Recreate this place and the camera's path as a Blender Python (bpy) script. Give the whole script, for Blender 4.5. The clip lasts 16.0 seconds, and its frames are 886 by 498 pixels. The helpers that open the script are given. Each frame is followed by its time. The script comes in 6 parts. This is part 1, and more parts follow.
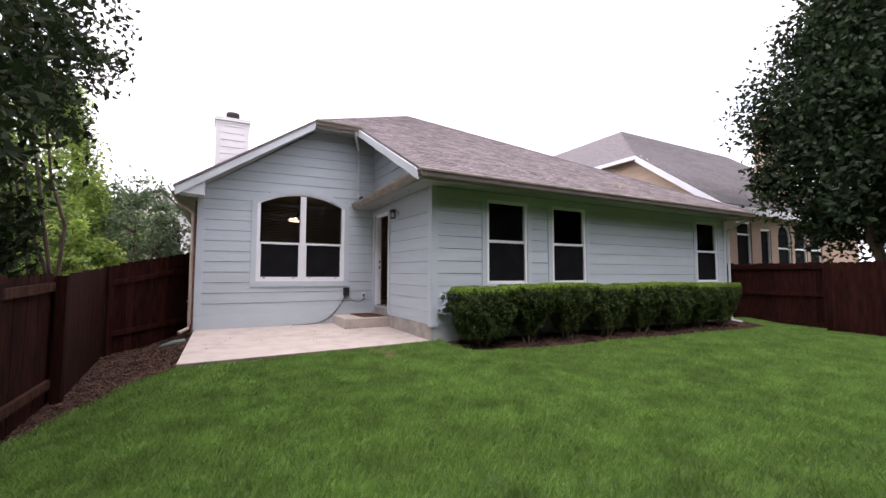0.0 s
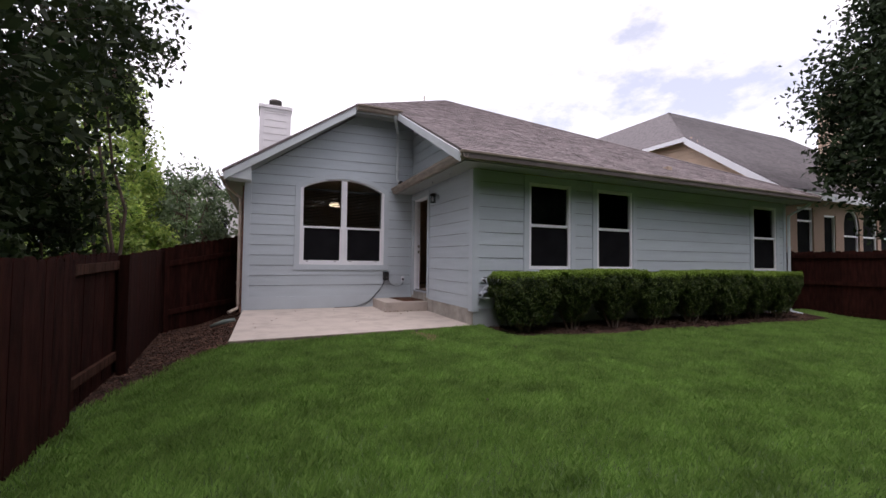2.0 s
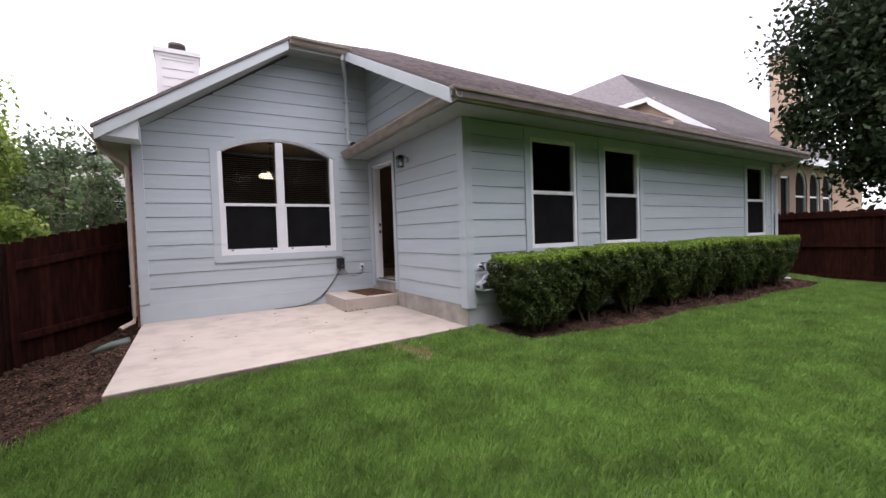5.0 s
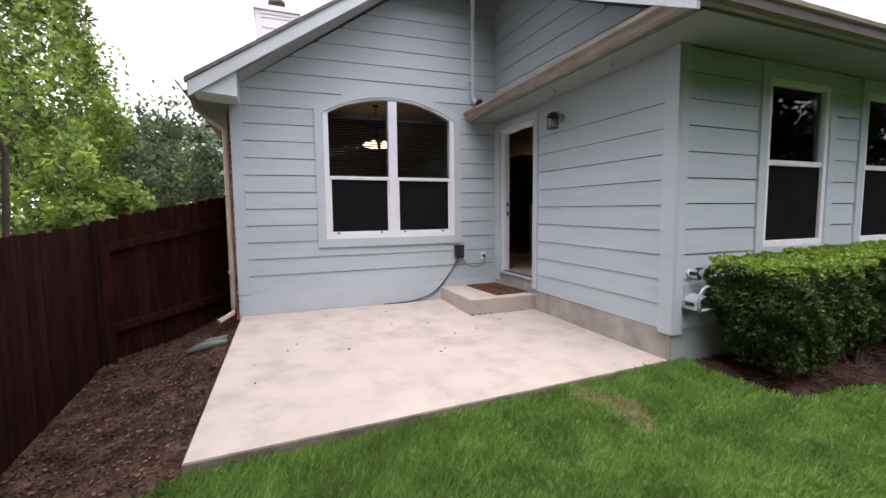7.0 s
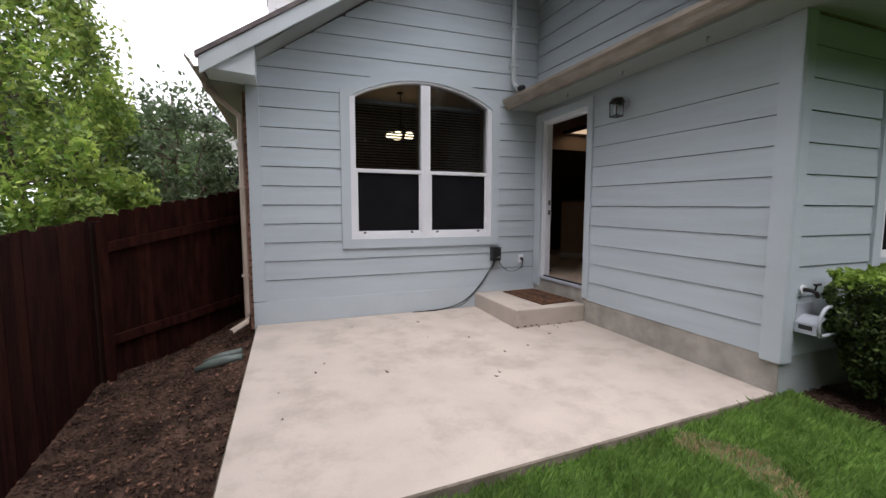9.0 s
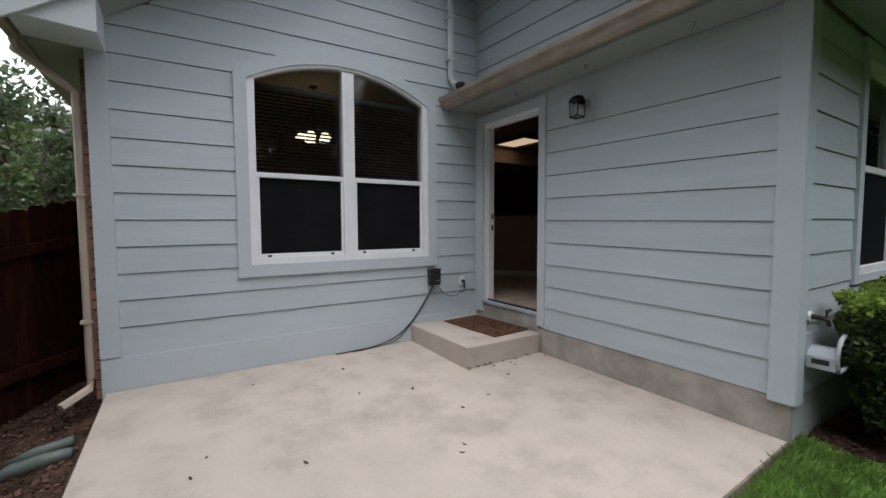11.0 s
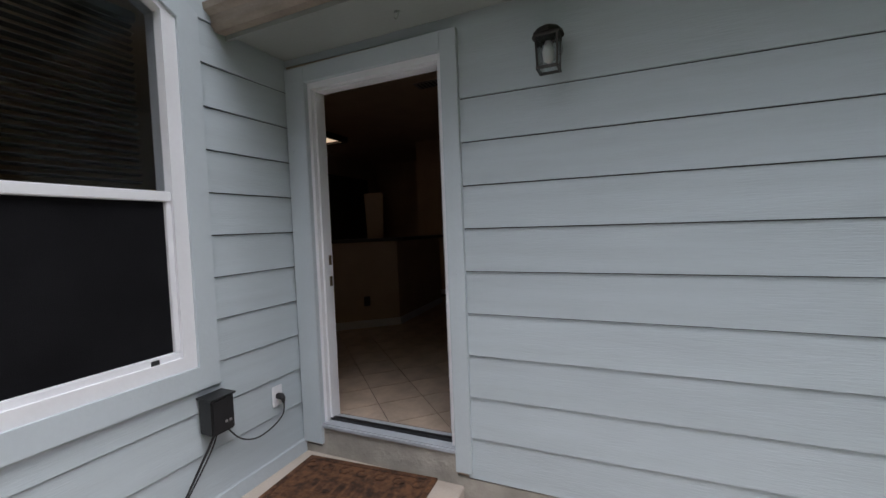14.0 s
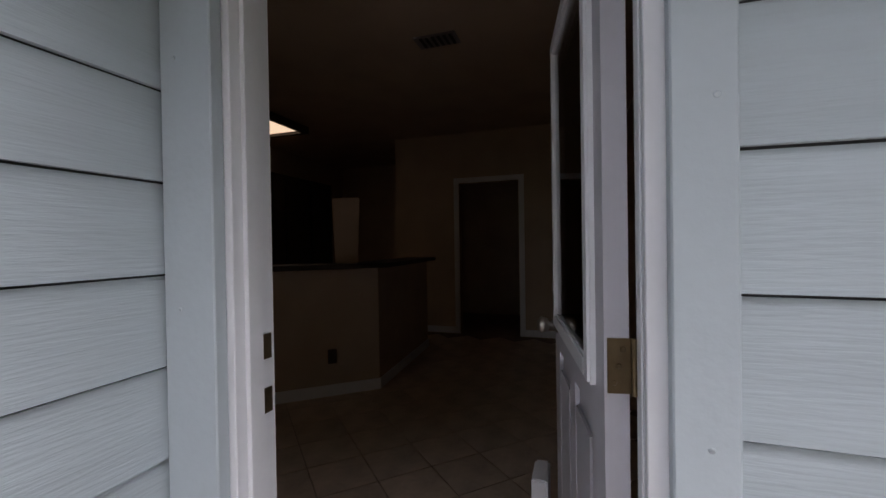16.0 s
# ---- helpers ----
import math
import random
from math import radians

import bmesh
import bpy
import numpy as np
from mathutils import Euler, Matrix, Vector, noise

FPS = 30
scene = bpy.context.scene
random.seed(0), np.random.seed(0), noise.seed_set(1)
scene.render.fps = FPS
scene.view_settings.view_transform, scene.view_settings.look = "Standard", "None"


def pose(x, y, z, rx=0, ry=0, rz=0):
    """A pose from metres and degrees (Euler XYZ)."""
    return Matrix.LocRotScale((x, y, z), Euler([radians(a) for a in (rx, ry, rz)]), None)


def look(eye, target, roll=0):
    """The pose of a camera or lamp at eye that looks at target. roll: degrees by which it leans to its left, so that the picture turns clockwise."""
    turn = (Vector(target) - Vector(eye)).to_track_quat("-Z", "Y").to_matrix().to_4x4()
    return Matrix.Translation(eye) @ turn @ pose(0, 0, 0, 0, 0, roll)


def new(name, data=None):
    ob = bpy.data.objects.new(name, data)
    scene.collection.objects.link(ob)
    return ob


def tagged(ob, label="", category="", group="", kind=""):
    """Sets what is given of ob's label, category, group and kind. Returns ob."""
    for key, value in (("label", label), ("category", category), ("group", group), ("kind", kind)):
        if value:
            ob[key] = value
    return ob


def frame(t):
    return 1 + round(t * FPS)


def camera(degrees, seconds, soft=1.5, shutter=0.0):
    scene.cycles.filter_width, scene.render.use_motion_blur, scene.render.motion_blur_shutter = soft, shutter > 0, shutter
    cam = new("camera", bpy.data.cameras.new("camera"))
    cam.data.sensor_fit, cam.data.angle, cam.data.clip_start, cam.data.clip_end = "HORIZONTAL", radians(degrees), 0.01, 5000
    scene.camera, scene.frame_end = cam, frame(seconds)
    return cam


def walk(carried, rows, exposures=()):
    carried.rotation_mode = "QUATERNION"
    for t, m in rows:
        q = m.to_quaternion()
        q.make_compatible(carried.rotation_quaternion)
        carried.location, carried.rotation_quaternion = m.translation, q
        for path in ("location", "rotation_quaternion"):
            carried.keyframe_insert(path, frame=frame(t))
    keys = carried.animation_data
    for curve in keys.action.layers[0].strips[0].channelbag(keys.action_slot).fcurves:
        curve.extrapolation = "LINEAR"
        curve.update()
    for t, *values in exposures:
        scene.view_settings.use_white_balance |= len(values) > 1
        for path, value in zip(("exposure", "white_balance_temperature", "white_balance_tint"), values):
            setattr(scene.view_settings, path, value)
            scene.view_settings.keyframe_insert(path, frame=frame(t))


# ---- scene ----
cam = camera(93.7, 16.0)
PATH = [
    (0, (-3.079, -9.199, 1.024), (-2.14, -7.438, 1.154), 0.1),
    (0.5, (-3.107, -9.211, 1.023), (-2.304, -7.387, 1.186), -1.1),
    (1, (-3.133, -9.197, 1.03), (-2.373, -7.354, 1.189), -1.4),
    (1.5, (-3.136, -9.176, 1.007), (-2.36, -7.339, 1.155), -1.0),
    (2, (-3.147, -9.082, 0.967), (-2.354, -7.248, 1.036), 0.7),
    (2.5, (-3.15, -8.898, 0.965), (-2.452, -7.024, 0.97), -1.0),
    (3, (-3.154, -8.649, 0.976), (-2.367, -6.811, 1.015), -1.0),
    (3.5, (-3.065, -8.424, 0.928), (-2.05, -6.701, 0.946), -1.0),
    (3.7, (-3.028, -8.305, 0.942), (-1.985, -6.598, 0.956), -2.0),
    (5.8, (-2.886, -6.473, 1.122), (-1.862, -4.762, 0.967), -1.7),
    (6, (-2.875, -6.289, 1.125), (-1.939, -4.531, 0.941), -1.8),
    (6.5, (-2.865, -5.9, 1.168), (-2.09, -4.068, 0.957), -1.3),
    (7, (-2.999, -5.545, 1.211), (-2.28, -3.686, 1.045), -0.6),
    (7.5, (-3.116, -5.21, 1.234), (-2.419, -3.343, 1.069), -1.0),
    (8, (-3.206, -4.98, 1.23), (-2.536, -3.101, 1.092), -1.4),
    (8.2, (-3.228, -4.93, 1.246), (-2.548, -3.055, 1.11), -1.0),
    (10.3, (-3.09, -4.527, 1.221), (-2.334, -2.698, 0.935), 1.0),
    (10.5, (-3.095, -4.356, 1.212), (-2.232, -2.565, 0.999), 1.1),
    (11, (-3.009, -3.959, 1.258), (-1.931, -2.278, 1.139), -0.2),
    (11.5, (-2.845, -3.577, 1.273), (-1.52, -2.085, 1.149), -1.2),
    (12, (-2.709, -3.154, 1.36), (-1.307, -1.735, 1.217), -0.6),
    (12.5, (-2.601, -2.764, 1.448), (-1.054, -1.502, 1.319), -1.4),
    (13, (-2.387, -2.47, 1.469), (-0.734, -1.351, 1.343), -1.3),
    (13.5, (-2.159, -2.164, 1.499), (-0.437, -1.151, 1.41), -0.2),
    (14, (-1.945, -1.87, 1.497), (-0.123, -1.05, 1.41), -2.3),
    (14.5, (-1.649, -1.621, 1.508), (0.191, -0.839, 1.437), -0.9),
    (15, (-1.353, -1.347, 1.486), (0.488, -0.569, 1.424), 1.4),
    (15.5, (-1.046, -1.07, 1.538), (0.827, -0.372, 1.474), -0.5),
    (16, (-0.718, -0.905, 1.582), (1.181, -0.278, 1.563), -0.9),
]
EXPO_ROWS = [(0.0, 1.11, 6450, 23), (0.5, 1.0, 6450, 23), (1.5, 0.6, 6450, 22), (2.5, 0.36, 6450, 24), (3.5, 0.67, 6450, 22), (6.0, 1.22, 6450, 21), (7.0, 1.26, 6450, 19), (8.0, 1.09, 6450, 17), (10.5, 0.73, 6400, 12), (11.5, 0.66, 6350, 10), (13.0, 0.80, 6300, 10), (14.5, 1.13, 6300, 14), (16.0, 1.38, 6300, 16)]
walk(cam, [(t, look(eye, target, roll)) for t, eye, target, roll in PATH], EXPO_ROWS)

# ---- world, sun, light ----
world = bpy.data.worlds.new("sky_world")
scene.world = world
world.use_nodes = True
wn, wl = world.node_tree.nodes, world.node_tree.links
wn.clear()
SUN_ELEV, SUN_ROT = radians(70), radians(225)
sky = wn.new("ShaderNodeTexSky")
sky.sky_type, sky.sun_disc, sky.sun_elevation, sky.sun_rotation = "NISHITA", False, SUN_ELEV, SUN_ROT
wco = wn.new("ShaderNodeTexCoord")
wmap = wn.new("ShaderNodeMapping")
wmap.inputs["Scale"].default_value = (1.0, 1.0, 2.0)
wnoise = wn.new("ShaderNodeTexNoise")
wnoise.inputs["Scale"].default_value, wnoise.inputs["Detail"].default_value, wnoise.inputs["Roughness"].default_value = 2.6, 7.0, 0.62
wramp = wn.new("ShaderNodeValToRGB")
wramp.color_ramp.elements[0].position, wramp.color_ramp.elements[1].position = 0.34, 0.50
wramp.color_ramp.elements[0].color = (0.42, 0.42, 0.42, 1)
cloud = wn.new("ShaderNodeMix")
cloud.data_type = "RGBA"
cloud.inputs["B"].default_value = (9.6, 9.7, 10.0, 1)
wbg = wn.new("ShaderNodeBackground")
wbg.inputs["Strength"].default_value = 0.11
wout = wn.new("ShaderNodeOutputWorld")
wl.new(wco.outputs["Generated"], wmap.inputs["Vector"])
wl.new(wmap.outputs["Vector"], wnoise.inputs["Vector"])
wl.new(wnoise.outputs["Fac"], wramp.inputs["Fac"])
wl.new(wramp.outputs["Color"], cloud.inputs["Factor"])
wl.new(sky.outputs["Color"], cloud.inputs["A"])
wl.new(cloud.outputs["Result"], wbg.inputs["Color"])
wl.new(wbg.outputs["Background"], wout.inputs["Surface"])

sun = new("sun", bpy.data.lights.new("sun", "SUN"))
sun.data.energy, sun.data.angle, sun.data.color = 1.5, radians(50), (1.0, 0.97, 0.93)
sun.matrix_world = pose(0, 0, 20, 17, -9, 0)


# ---- materials ----
def mat(name, color, rough=0.7, metal=0.0, vary=0.12, scale=6.0, stretch=(1, 1, 1), bump=0.15, bump_scale=60.0,
        tint=None, by_object=0.0, by_island=0.0, spec=0.5, stain=0.0, stain_color=(0.1, 0.08, 0.06)):
    """A procedural material: two scales of colour variation, fine bump, variation by object or island."""
    m = bpy.data.materials.new(name)
    m.use_nodes = True
    n, l = m.node_tree.nodes, m.node_tree.links
    b = n["Principled BSDF"]
    b.inputs["Roughness"].default_value, b.inputs["Metallic"].default_value = rough, metal
    b.inputs["Specular IOR Level"].default_value = spec
    co = n.new("ShaderNodeTexCoord")
    mp = n.new("ShaderNodeMapping")
    mp.inputs["Scale"].default_value = stretch
    l.new(co.outputs["Object"], mp.inputs["Vector"])
    big, fine = n.new("ShaderNodeTexNoise"), n.new("ShaderNodeTexNoise")
    big.inputs["Scale"].default_value, big.inputs["Detail"].default_value = scale, 5
    fine.inputs["Scale"].default_value, fine.inputs["Detail"].default_value = bump_scale, 4
    l.new(mp.outputs["Vector"], big.inputs["Vector"])
    l.new(mp.outputs["Vector"], fine.inputs["Vector"])
    tint = tint or tuple(c * (1 - 2.2 * vary) for c in color)
    mix = n.new("ShaderNodeMix")
    mix.data_type = "RGBA"
    ramp = n.new("ShaderNodeMapRange")
    ramp.inputs["From Min"].default_value, ramp.inputs["From Max"].default_value = 0.35, 0.68
    l.new(big.outputs["Fac"], ramp.inputs["Value"])
    l.new(ramp.outputs["Result"], mix.inputs["Factor"])
    mix.inputs["A"].default_value, mix.inputs["B"].default_value = (*color, 1), (*tint, 1)
    hsv = n.new("ShaderNodeHueSaturation")
    l.new(mix.outputs["Result"], hsv.inputs["Color"])
    val = n.new("ShaderNodeMapRange")
    val.inputs["To Min"].default_value, val.inputs["To Max"].default_value = 1 - vary, 1 + vary
    l.new(fine.outputs["Fac"], val.inputs["Value"])
    last = val.outputs["Result"]
    for amount, kind in ((by_object, "o"), (by_island, "i")):
        if amount:
            src = n.new("ShaderNodeObjectInfo") if kind == "o" else n.new("ShaderNodeNewGeometry")
            r = n.new("ShaderNodeMapRange")
            r.inputs["To Min"].default_value, r.inputs["To Max"].default_value = 1 - amount, 1 + amount
            l.new(src.outputs["Random" if kind == "o" else "Random Per Island"], r.inputs["Value"])
            mul = n.new("ShaderNodeMath")
            mul.operation = "MULTIPLY"
            l.new(last, mul.inputs[0])
            l.new(r.outputs["Result"], mul.inputs[1])
            last = mul.outputs["Value"]
    l.new(last, hsv.inputs["Value"])
    out = hsv.outputs["Color"]
    if stain:
        st = n.new("ShaderNodeTexNoise")
        st.inputs["Scale"].default_value, st.inputs["Detail"].default_value, st.inputs["Roughness"].default_value = 1.7, 9, 0.72
        l.new(co.outputs["Object"], st.inputs["Vector"])
        sr = n.new("ShaderNodeMapRange")
        sr.inputs["From Min"].default_value, sr.inputs["From Max"].default_value, sr.inputs["To Max"].default_value = 0.5, 0.72, stain
        l.new(st.outputs["Fac"], sr.inputs["Value"])
        mx = n.new("ShaderNodeMix")
        mx.data_type = "RGBA"
        mx.inputs["B"].default_value = (*stain_color, 1)
        l.new(sr.outputs["Result"], mx.inputs["Factor"])
        l.new(out, mx.inputs["A"])
        out = mx.outputs["Result"]
    l.new(out, b.inputs["Base Color"])
    if bump:
        bp = n.new("ShaderNodeBump")
        bp.inputs["Strength"].default_value, bp.inputs["Distance"].default_value = bump, 0.01
        l.new(fine.outputs["Fac"], bp.inputs["Height"])
        l.new(bp.outputs["Normal"], b.inputs["Normal"])
    return m


def leaf_mat(name, color, tint, vary=0.45, through_light=0.35, rough=0.45, gloss=0.4, size=1.7):
    """Leaves: colour by leaf, some light passing through."""
    m = bpy.data.materials.new(name)
    m.use_nodes = True
    n, l = m.node_tree.nodes, m.node_tree.links
    b, o = n["Principled BSDF"], n["Material Output"]
    g = n.new("ShaderNodeNewGeometry")
    mix = n.new("ShaderNodeMix")
    mix.data_type = "RGBA"
    mix.inputs["A"].default_value, mix.inputs["B"].default_value = (*color, 1), (*tint, 1)
    l.new(g.outputs["Random Per Island"], mix.inputs["Factor"])
    big = n.new("ShaderNodeTexNoise")
    big.inputs["Scale"].default_value = size
    co = n.new("ShaderNodeTexCoord")
    l.new(co.outputs["Object"], big.inputs["Vector"])
    r = n.new("ShaderNodeMapRange")
    r.inputs["From Min"].default_value, r.inputs["From Max"].default_value = 0.3, 0.7
    r.inputs["To Min"].default_value, r.inputs["To Max"].default_value = 1 - vary, 1 + vary
    l.new(big.outputs["Fac"], r.inputs["Value"])
    hsv = n.new("ShaderNodeHueSaturation")
    l.new(mix.outputs["Result"], hsv.inputs["Color"])
    l.new(r.outputs["Result"], hsv.inputs["Value"])
    l.new(hsv.outputs["Color"], b.inputs["Base Color"])
    b.inputs["Roughness"].default_value = rough
    b.inputs["Specular IOR Level"].default_value = gloss
    tr = n.new("ShaderNodeBsdfTranslucent")
    l.new(hsv.outputs["Color"], tr.inputs["Color"])
    ms = n.new("ShaderNodeMixShader")
    ms.inputs["Fac"].default_value = through_light
    l.new(b.outputs["BSDF"], ms.inputs[1])
    l.new(tr.outputs["BSDF"], ms.inputs[2])
    l.new(ms.outputs["Shader"], o.inputs["Surface"])
    return m


def glow_mat(name, color, strength):
    m = bpy.data.materials.new(name)
    m.use_nodes = True
    b = m.node_tree.nodes["Principled BSDF"]
    b.inputs["Base Color"].default_value = (*color, 1)
    b.inputs["Emission Color"].default_value, b.inputs["Emission Strength"].default_value = (*color, 1), strength
    return m


def glass_mat(name, tone=(0.75, 0.78, 0.8), rough=0.0):
    """Thin window glass: clear through, with a mirror sheen."""
    m = bpy.data.materials.new(name)
    m.use_nodes = True
    n, l = m.node_tree.nodes, m.node_tree.links
    n.remove(n["Principled BSDF"])
    t, g, f, s = n.new("ShaderNodeBsdfTransparent"), n.new("ShaderNodeBsdfGlossy"), n.new("ShaderNodeFresnel"), n.new("ShaderNodeMixShader")
    t.inputs["Color"].default_value, g.inputs["Roughness"].default_value, f.inputs["IOR"].default_value = (*tone, 1), rough, 1.45
    l.new(f.outputs["Fac"], s.inputs["Fac"])
    l.new(t.outputs["BSDF"], s.inputs[1])
    l.new(g.outputs["BSDF"], s.inputs[2])
    l.new(s.outputs["Shader"], n["Material Output"].inputs["Surface"])
    return m


SIDING = mat("siding_paint", (0.485, 0.548, 0.592), 0.6, vary=0.035, scale=1.2, stretch=(1, 1, 13), bump=0.22, bump_scale=13, by_object=0.025)
TRIM_BLUE = mat("trim_paint", (0.505, 0.565, 0.61), 0.55, vary=0.03, scale=2.0, bump=0.12, bump_scale=50)
WHITE = mat("white_vinyl", (0.80, 0.81, 0.85), 0.4, vary=0.03, scale=3, bump=0.03, stain=0.06, stain_color=(0.5, 0.48, 0.46))
RAKE = mat("rake_paint", (0.60, 0.65, 0.68), 0.55, vary=0.05, scale=2, bump=0.1)
GUTTER = mat("gutter_metal", (0.36, 0.30, 0.25), 0.45, vary=0.15, scale=4, stretch=(1, 1, 4), bump=0.05, stain=0.4, stain_color=(0.16, 0.12, 0.09))
# soffit and fascia colour is darkened to hold the shade under the eaves
SOFFIT = mat("soffit_shaded_paint", (0.29, 0.315, 0.30), 0.6, vary=0.05, scale=2, bump=0.1)
CONCRETE = mat("patio_concrete", (0.485, 0.422, 0.372), 0.75, vary=0.06, scale=3.4, bump=0.3, bump_scale=90, stain=0.7, stain_color=(0.30, 0.255, 0.215))
FOUNDATION = mat("foundation_concrete", (0.43, 0.40, 0.36), 0.85, vary=0.15, scale=5, bump=0.5, bump_scale=40, stain=0.6, stain_color=(0.2, 0.175, 0.15))
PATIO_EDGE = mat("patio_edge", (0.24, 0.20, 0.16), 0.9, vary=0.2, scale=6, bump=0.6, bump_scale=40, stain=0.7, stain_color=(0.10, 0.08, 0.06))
PAINTED_BASE = mat("painted_base", (0.40, 0.44, 0.45), 0.75, vary=0.08, scale=4, bump=0.3, bump_scale=50)
SHINGLE = mat("shingle_asphalt", (0.225, 0.188, 0.19), 0.9, vary=0.18, scale=14, bump=0.6, bump_scale=160, by_island=0.34)
SHINGLE_NEAR = mat("shingle_single", (0.225, 0.188, 0.19), 0.9, vary=0.18, scale=14, bump=0.6, bump_scale=160, by_object=0.34)
ROOF_BASE = mat("roof_felt", (0.12, 0.10, 0.095), 0.9, vary=0.15)
NB_SHINGLE = mat("neighbour_shingle", (0.145, 0.13, 0.135), 0.9, vary=0.2, scale=8, bump=0.5, by_island=0.22)
FENCE = mat("fence_stain", (0.034, 0.0105, 0.0075), 0.9, spec=0.08, vary=0.25, scale=3, stretch=(6, 6, 1), bump=0.5, bump_scale=30, by_object=0.22)
# worn rails, their colour also lightened for the light from above
FENCE_RAIL = mat("fence_rail_worn_lit", (0.085, 0.040, 0.027), 0.9, spec=0.08, vary=0.3, scale=3, stretch=(6, 6, 1), bump=0.5, bump_scale=30, by_object=0.2)
BRICK = mat("red_brick", (0.34, 0.18, 0.13), 0.85, vary=0.2, scale=12, bump=0.5, bump_scale=70, by_island=0.25, by_object=0.25)
NB_WALL = mat("neighbour_siding", (0.62, 0.46, 0.34), 0.7, vary=0.05, scale=2, bump=0.2, by_object=0.03)
NB_BRICK = mat("neighbour_brick", (0.45, 0.30, 0.23), 0.85, vary=0.12, scale=20, bump=0.4, bump_scale=90)
SOIL = mat("mulch_soil", (0.098, 0.060, 0.045), 0.95, spec=0.1, vary=0.35, scale=5, bump=0.9, bump_scale=110, by_island=0.35)
LAWN = mat("lawn_base", (0.085, 0.15, 0.035), 0.9, vary=0.25, scale=1.5, bump=0.8, bump_scale=120)
BLACK = mat("black_plastic", (0.015, 0.015, 0.017), 0.4, vary=0.1, bump=0.05)
DARK_METAL = mat("dark_metal", (0.05, 0.045, 0.04), 0.4, metal=0.8, vary=0.1, bump=0.05)
STEEL = mat("steel", (0.5, 0.47, 0.42), 0.3, metal=1.0, vary=0.1, bump=0.03)
BRASS = mat("aged_brass", (0.22, 0.16, 0.09), 0.4, metal=0.9, vary=0.2, bump=0.05)
GREY_PLASTIC = mat("grey_plastic", (0.42, 0.45, 0.50), 0.45, vary=0.06, bump=0.05)
MAT_COIR = mat("coir", (0.155, 0.068, 0.030), 0.98, vary=0.35, scale=25, bump=0.9, bump_scale=220)
MAT_DARK = mat("coir_dark", (0.105, 0.046, 0.022), 0.98, vary=0.35, scale=25, bump=0.9, bump_scale=220)
SCREEN = mat("solar_screen", (0.012, 0.012, 0.014), 0.9, vary=0.15, scale=3, bump=0.2, bump_scale=300, spec=0.05)
SLAT = mat("blind_slat", (0.05, 0.047, 0.045), 0.8, vary=0.1, bump=0.0)
HEADRAIL = mat("blind_rail", (0.22, 0.21, 0.21), 0.5, vary=0.05, bump=0.0)
INNER = mat("inner_wall", (0.46, 0.36, 0.28), 0.8, vary=0.05, scale=3, bump=0.2, bump_scale=120)
# near-black backing that paints the shadow lines between siding boards
LAP_SHADOW = mat("lap_shadow_backing", (0.06, 0.06, 0.065), 0.95, vary=0.1)
INNER_DARK = mat("dark_cabinet", (0.035, 0.02, 0.014), 0.5, vary=0.2, scale=5, stretch=(1, 1, 6), bump=0.1)
TILE = mat("floor_tile", (0.56, 0.44, 0.35), 0.35, vary=0.14, scale=5, bump=0.15, bump_scale=30, by_object=0.08)
GROUT = mat("grout", (0.24, 0.19, 0.16), 0.9, vary=0.1)
BARK = mat("bark", (0.16, 0.115, 0.085), 0.9, vary=0.3, scale=9, stretch=(1, 1, 0.3), bump=0.8, bump_scale=40)
BARK_RED = mat("bark_reddish", (0.13, 0.085, 0.062), 0.85, vary=0.3, scale=9, stretch=(1, 1, 0.3), bump=0.6, bump_scale=40)
DOOR_PAINT = mat("door_paint", (0.56, 0.55, 0.60), 0.45, vary=0.04, scale=3, bump=0.06)
GLASS = glass_mat("window_glass")
DIRTY_GLASS = glass_mat("lamp_glass", (0.85, 0.87, 0.87), 0.15)
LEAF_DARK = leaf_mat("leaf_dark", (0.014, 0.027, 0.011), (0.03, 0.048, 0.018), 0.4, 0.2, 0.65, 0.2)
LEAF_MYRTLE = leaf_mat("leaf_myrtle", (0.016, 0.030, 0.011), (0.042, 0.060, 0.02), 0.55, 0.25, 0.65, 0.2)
LEAF_LIME = leaf_mat("leaf_lime", (0.11, 0.205, 0.04), (0.35, 0.43, 0.10), 0.6, 0.5)
LEAF_GREY = leaf_mat("leaf_grey", (0.07, 0.115, 0.055), (0.17, 0.22, 0.12), 0.45, 0.4)
LEAF_MID = leaf_mat("leaf_mid", (0.06, 0.11, 0.035), (0.11, 0.16, 0.05), 0.4, 0.35)
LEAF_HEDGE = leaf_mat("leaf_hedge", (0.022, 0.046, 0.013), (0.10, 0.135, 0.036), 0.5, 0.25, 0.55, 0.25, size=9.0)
LEAF_HEDGE_TOP = leaf_mat("leaf_hedge_new_lit", (0.15, 0.25, 0.035), (0.27, 0.38, 0.07), 0.25, 0.4, 0.5, 0.25)
BLOSSOM = leaf_mat("blossom", (0.30, 0.05, 0.07), (0.40, 0.12, 0.06), 0.3, 0.3)
BLADE = leaf_mat("grass_blade", (0.110, 0.22, 0.036), (0.235, 0.375, 0.095), 0.27, 0.32, 0.6, size=3.2)
BLADE_DRY = leaf_mat("grass_dry", (0.36, 0.27, 0.15), (0.45, 0.36, 0.2), 0.2, 0.2, 0.8)


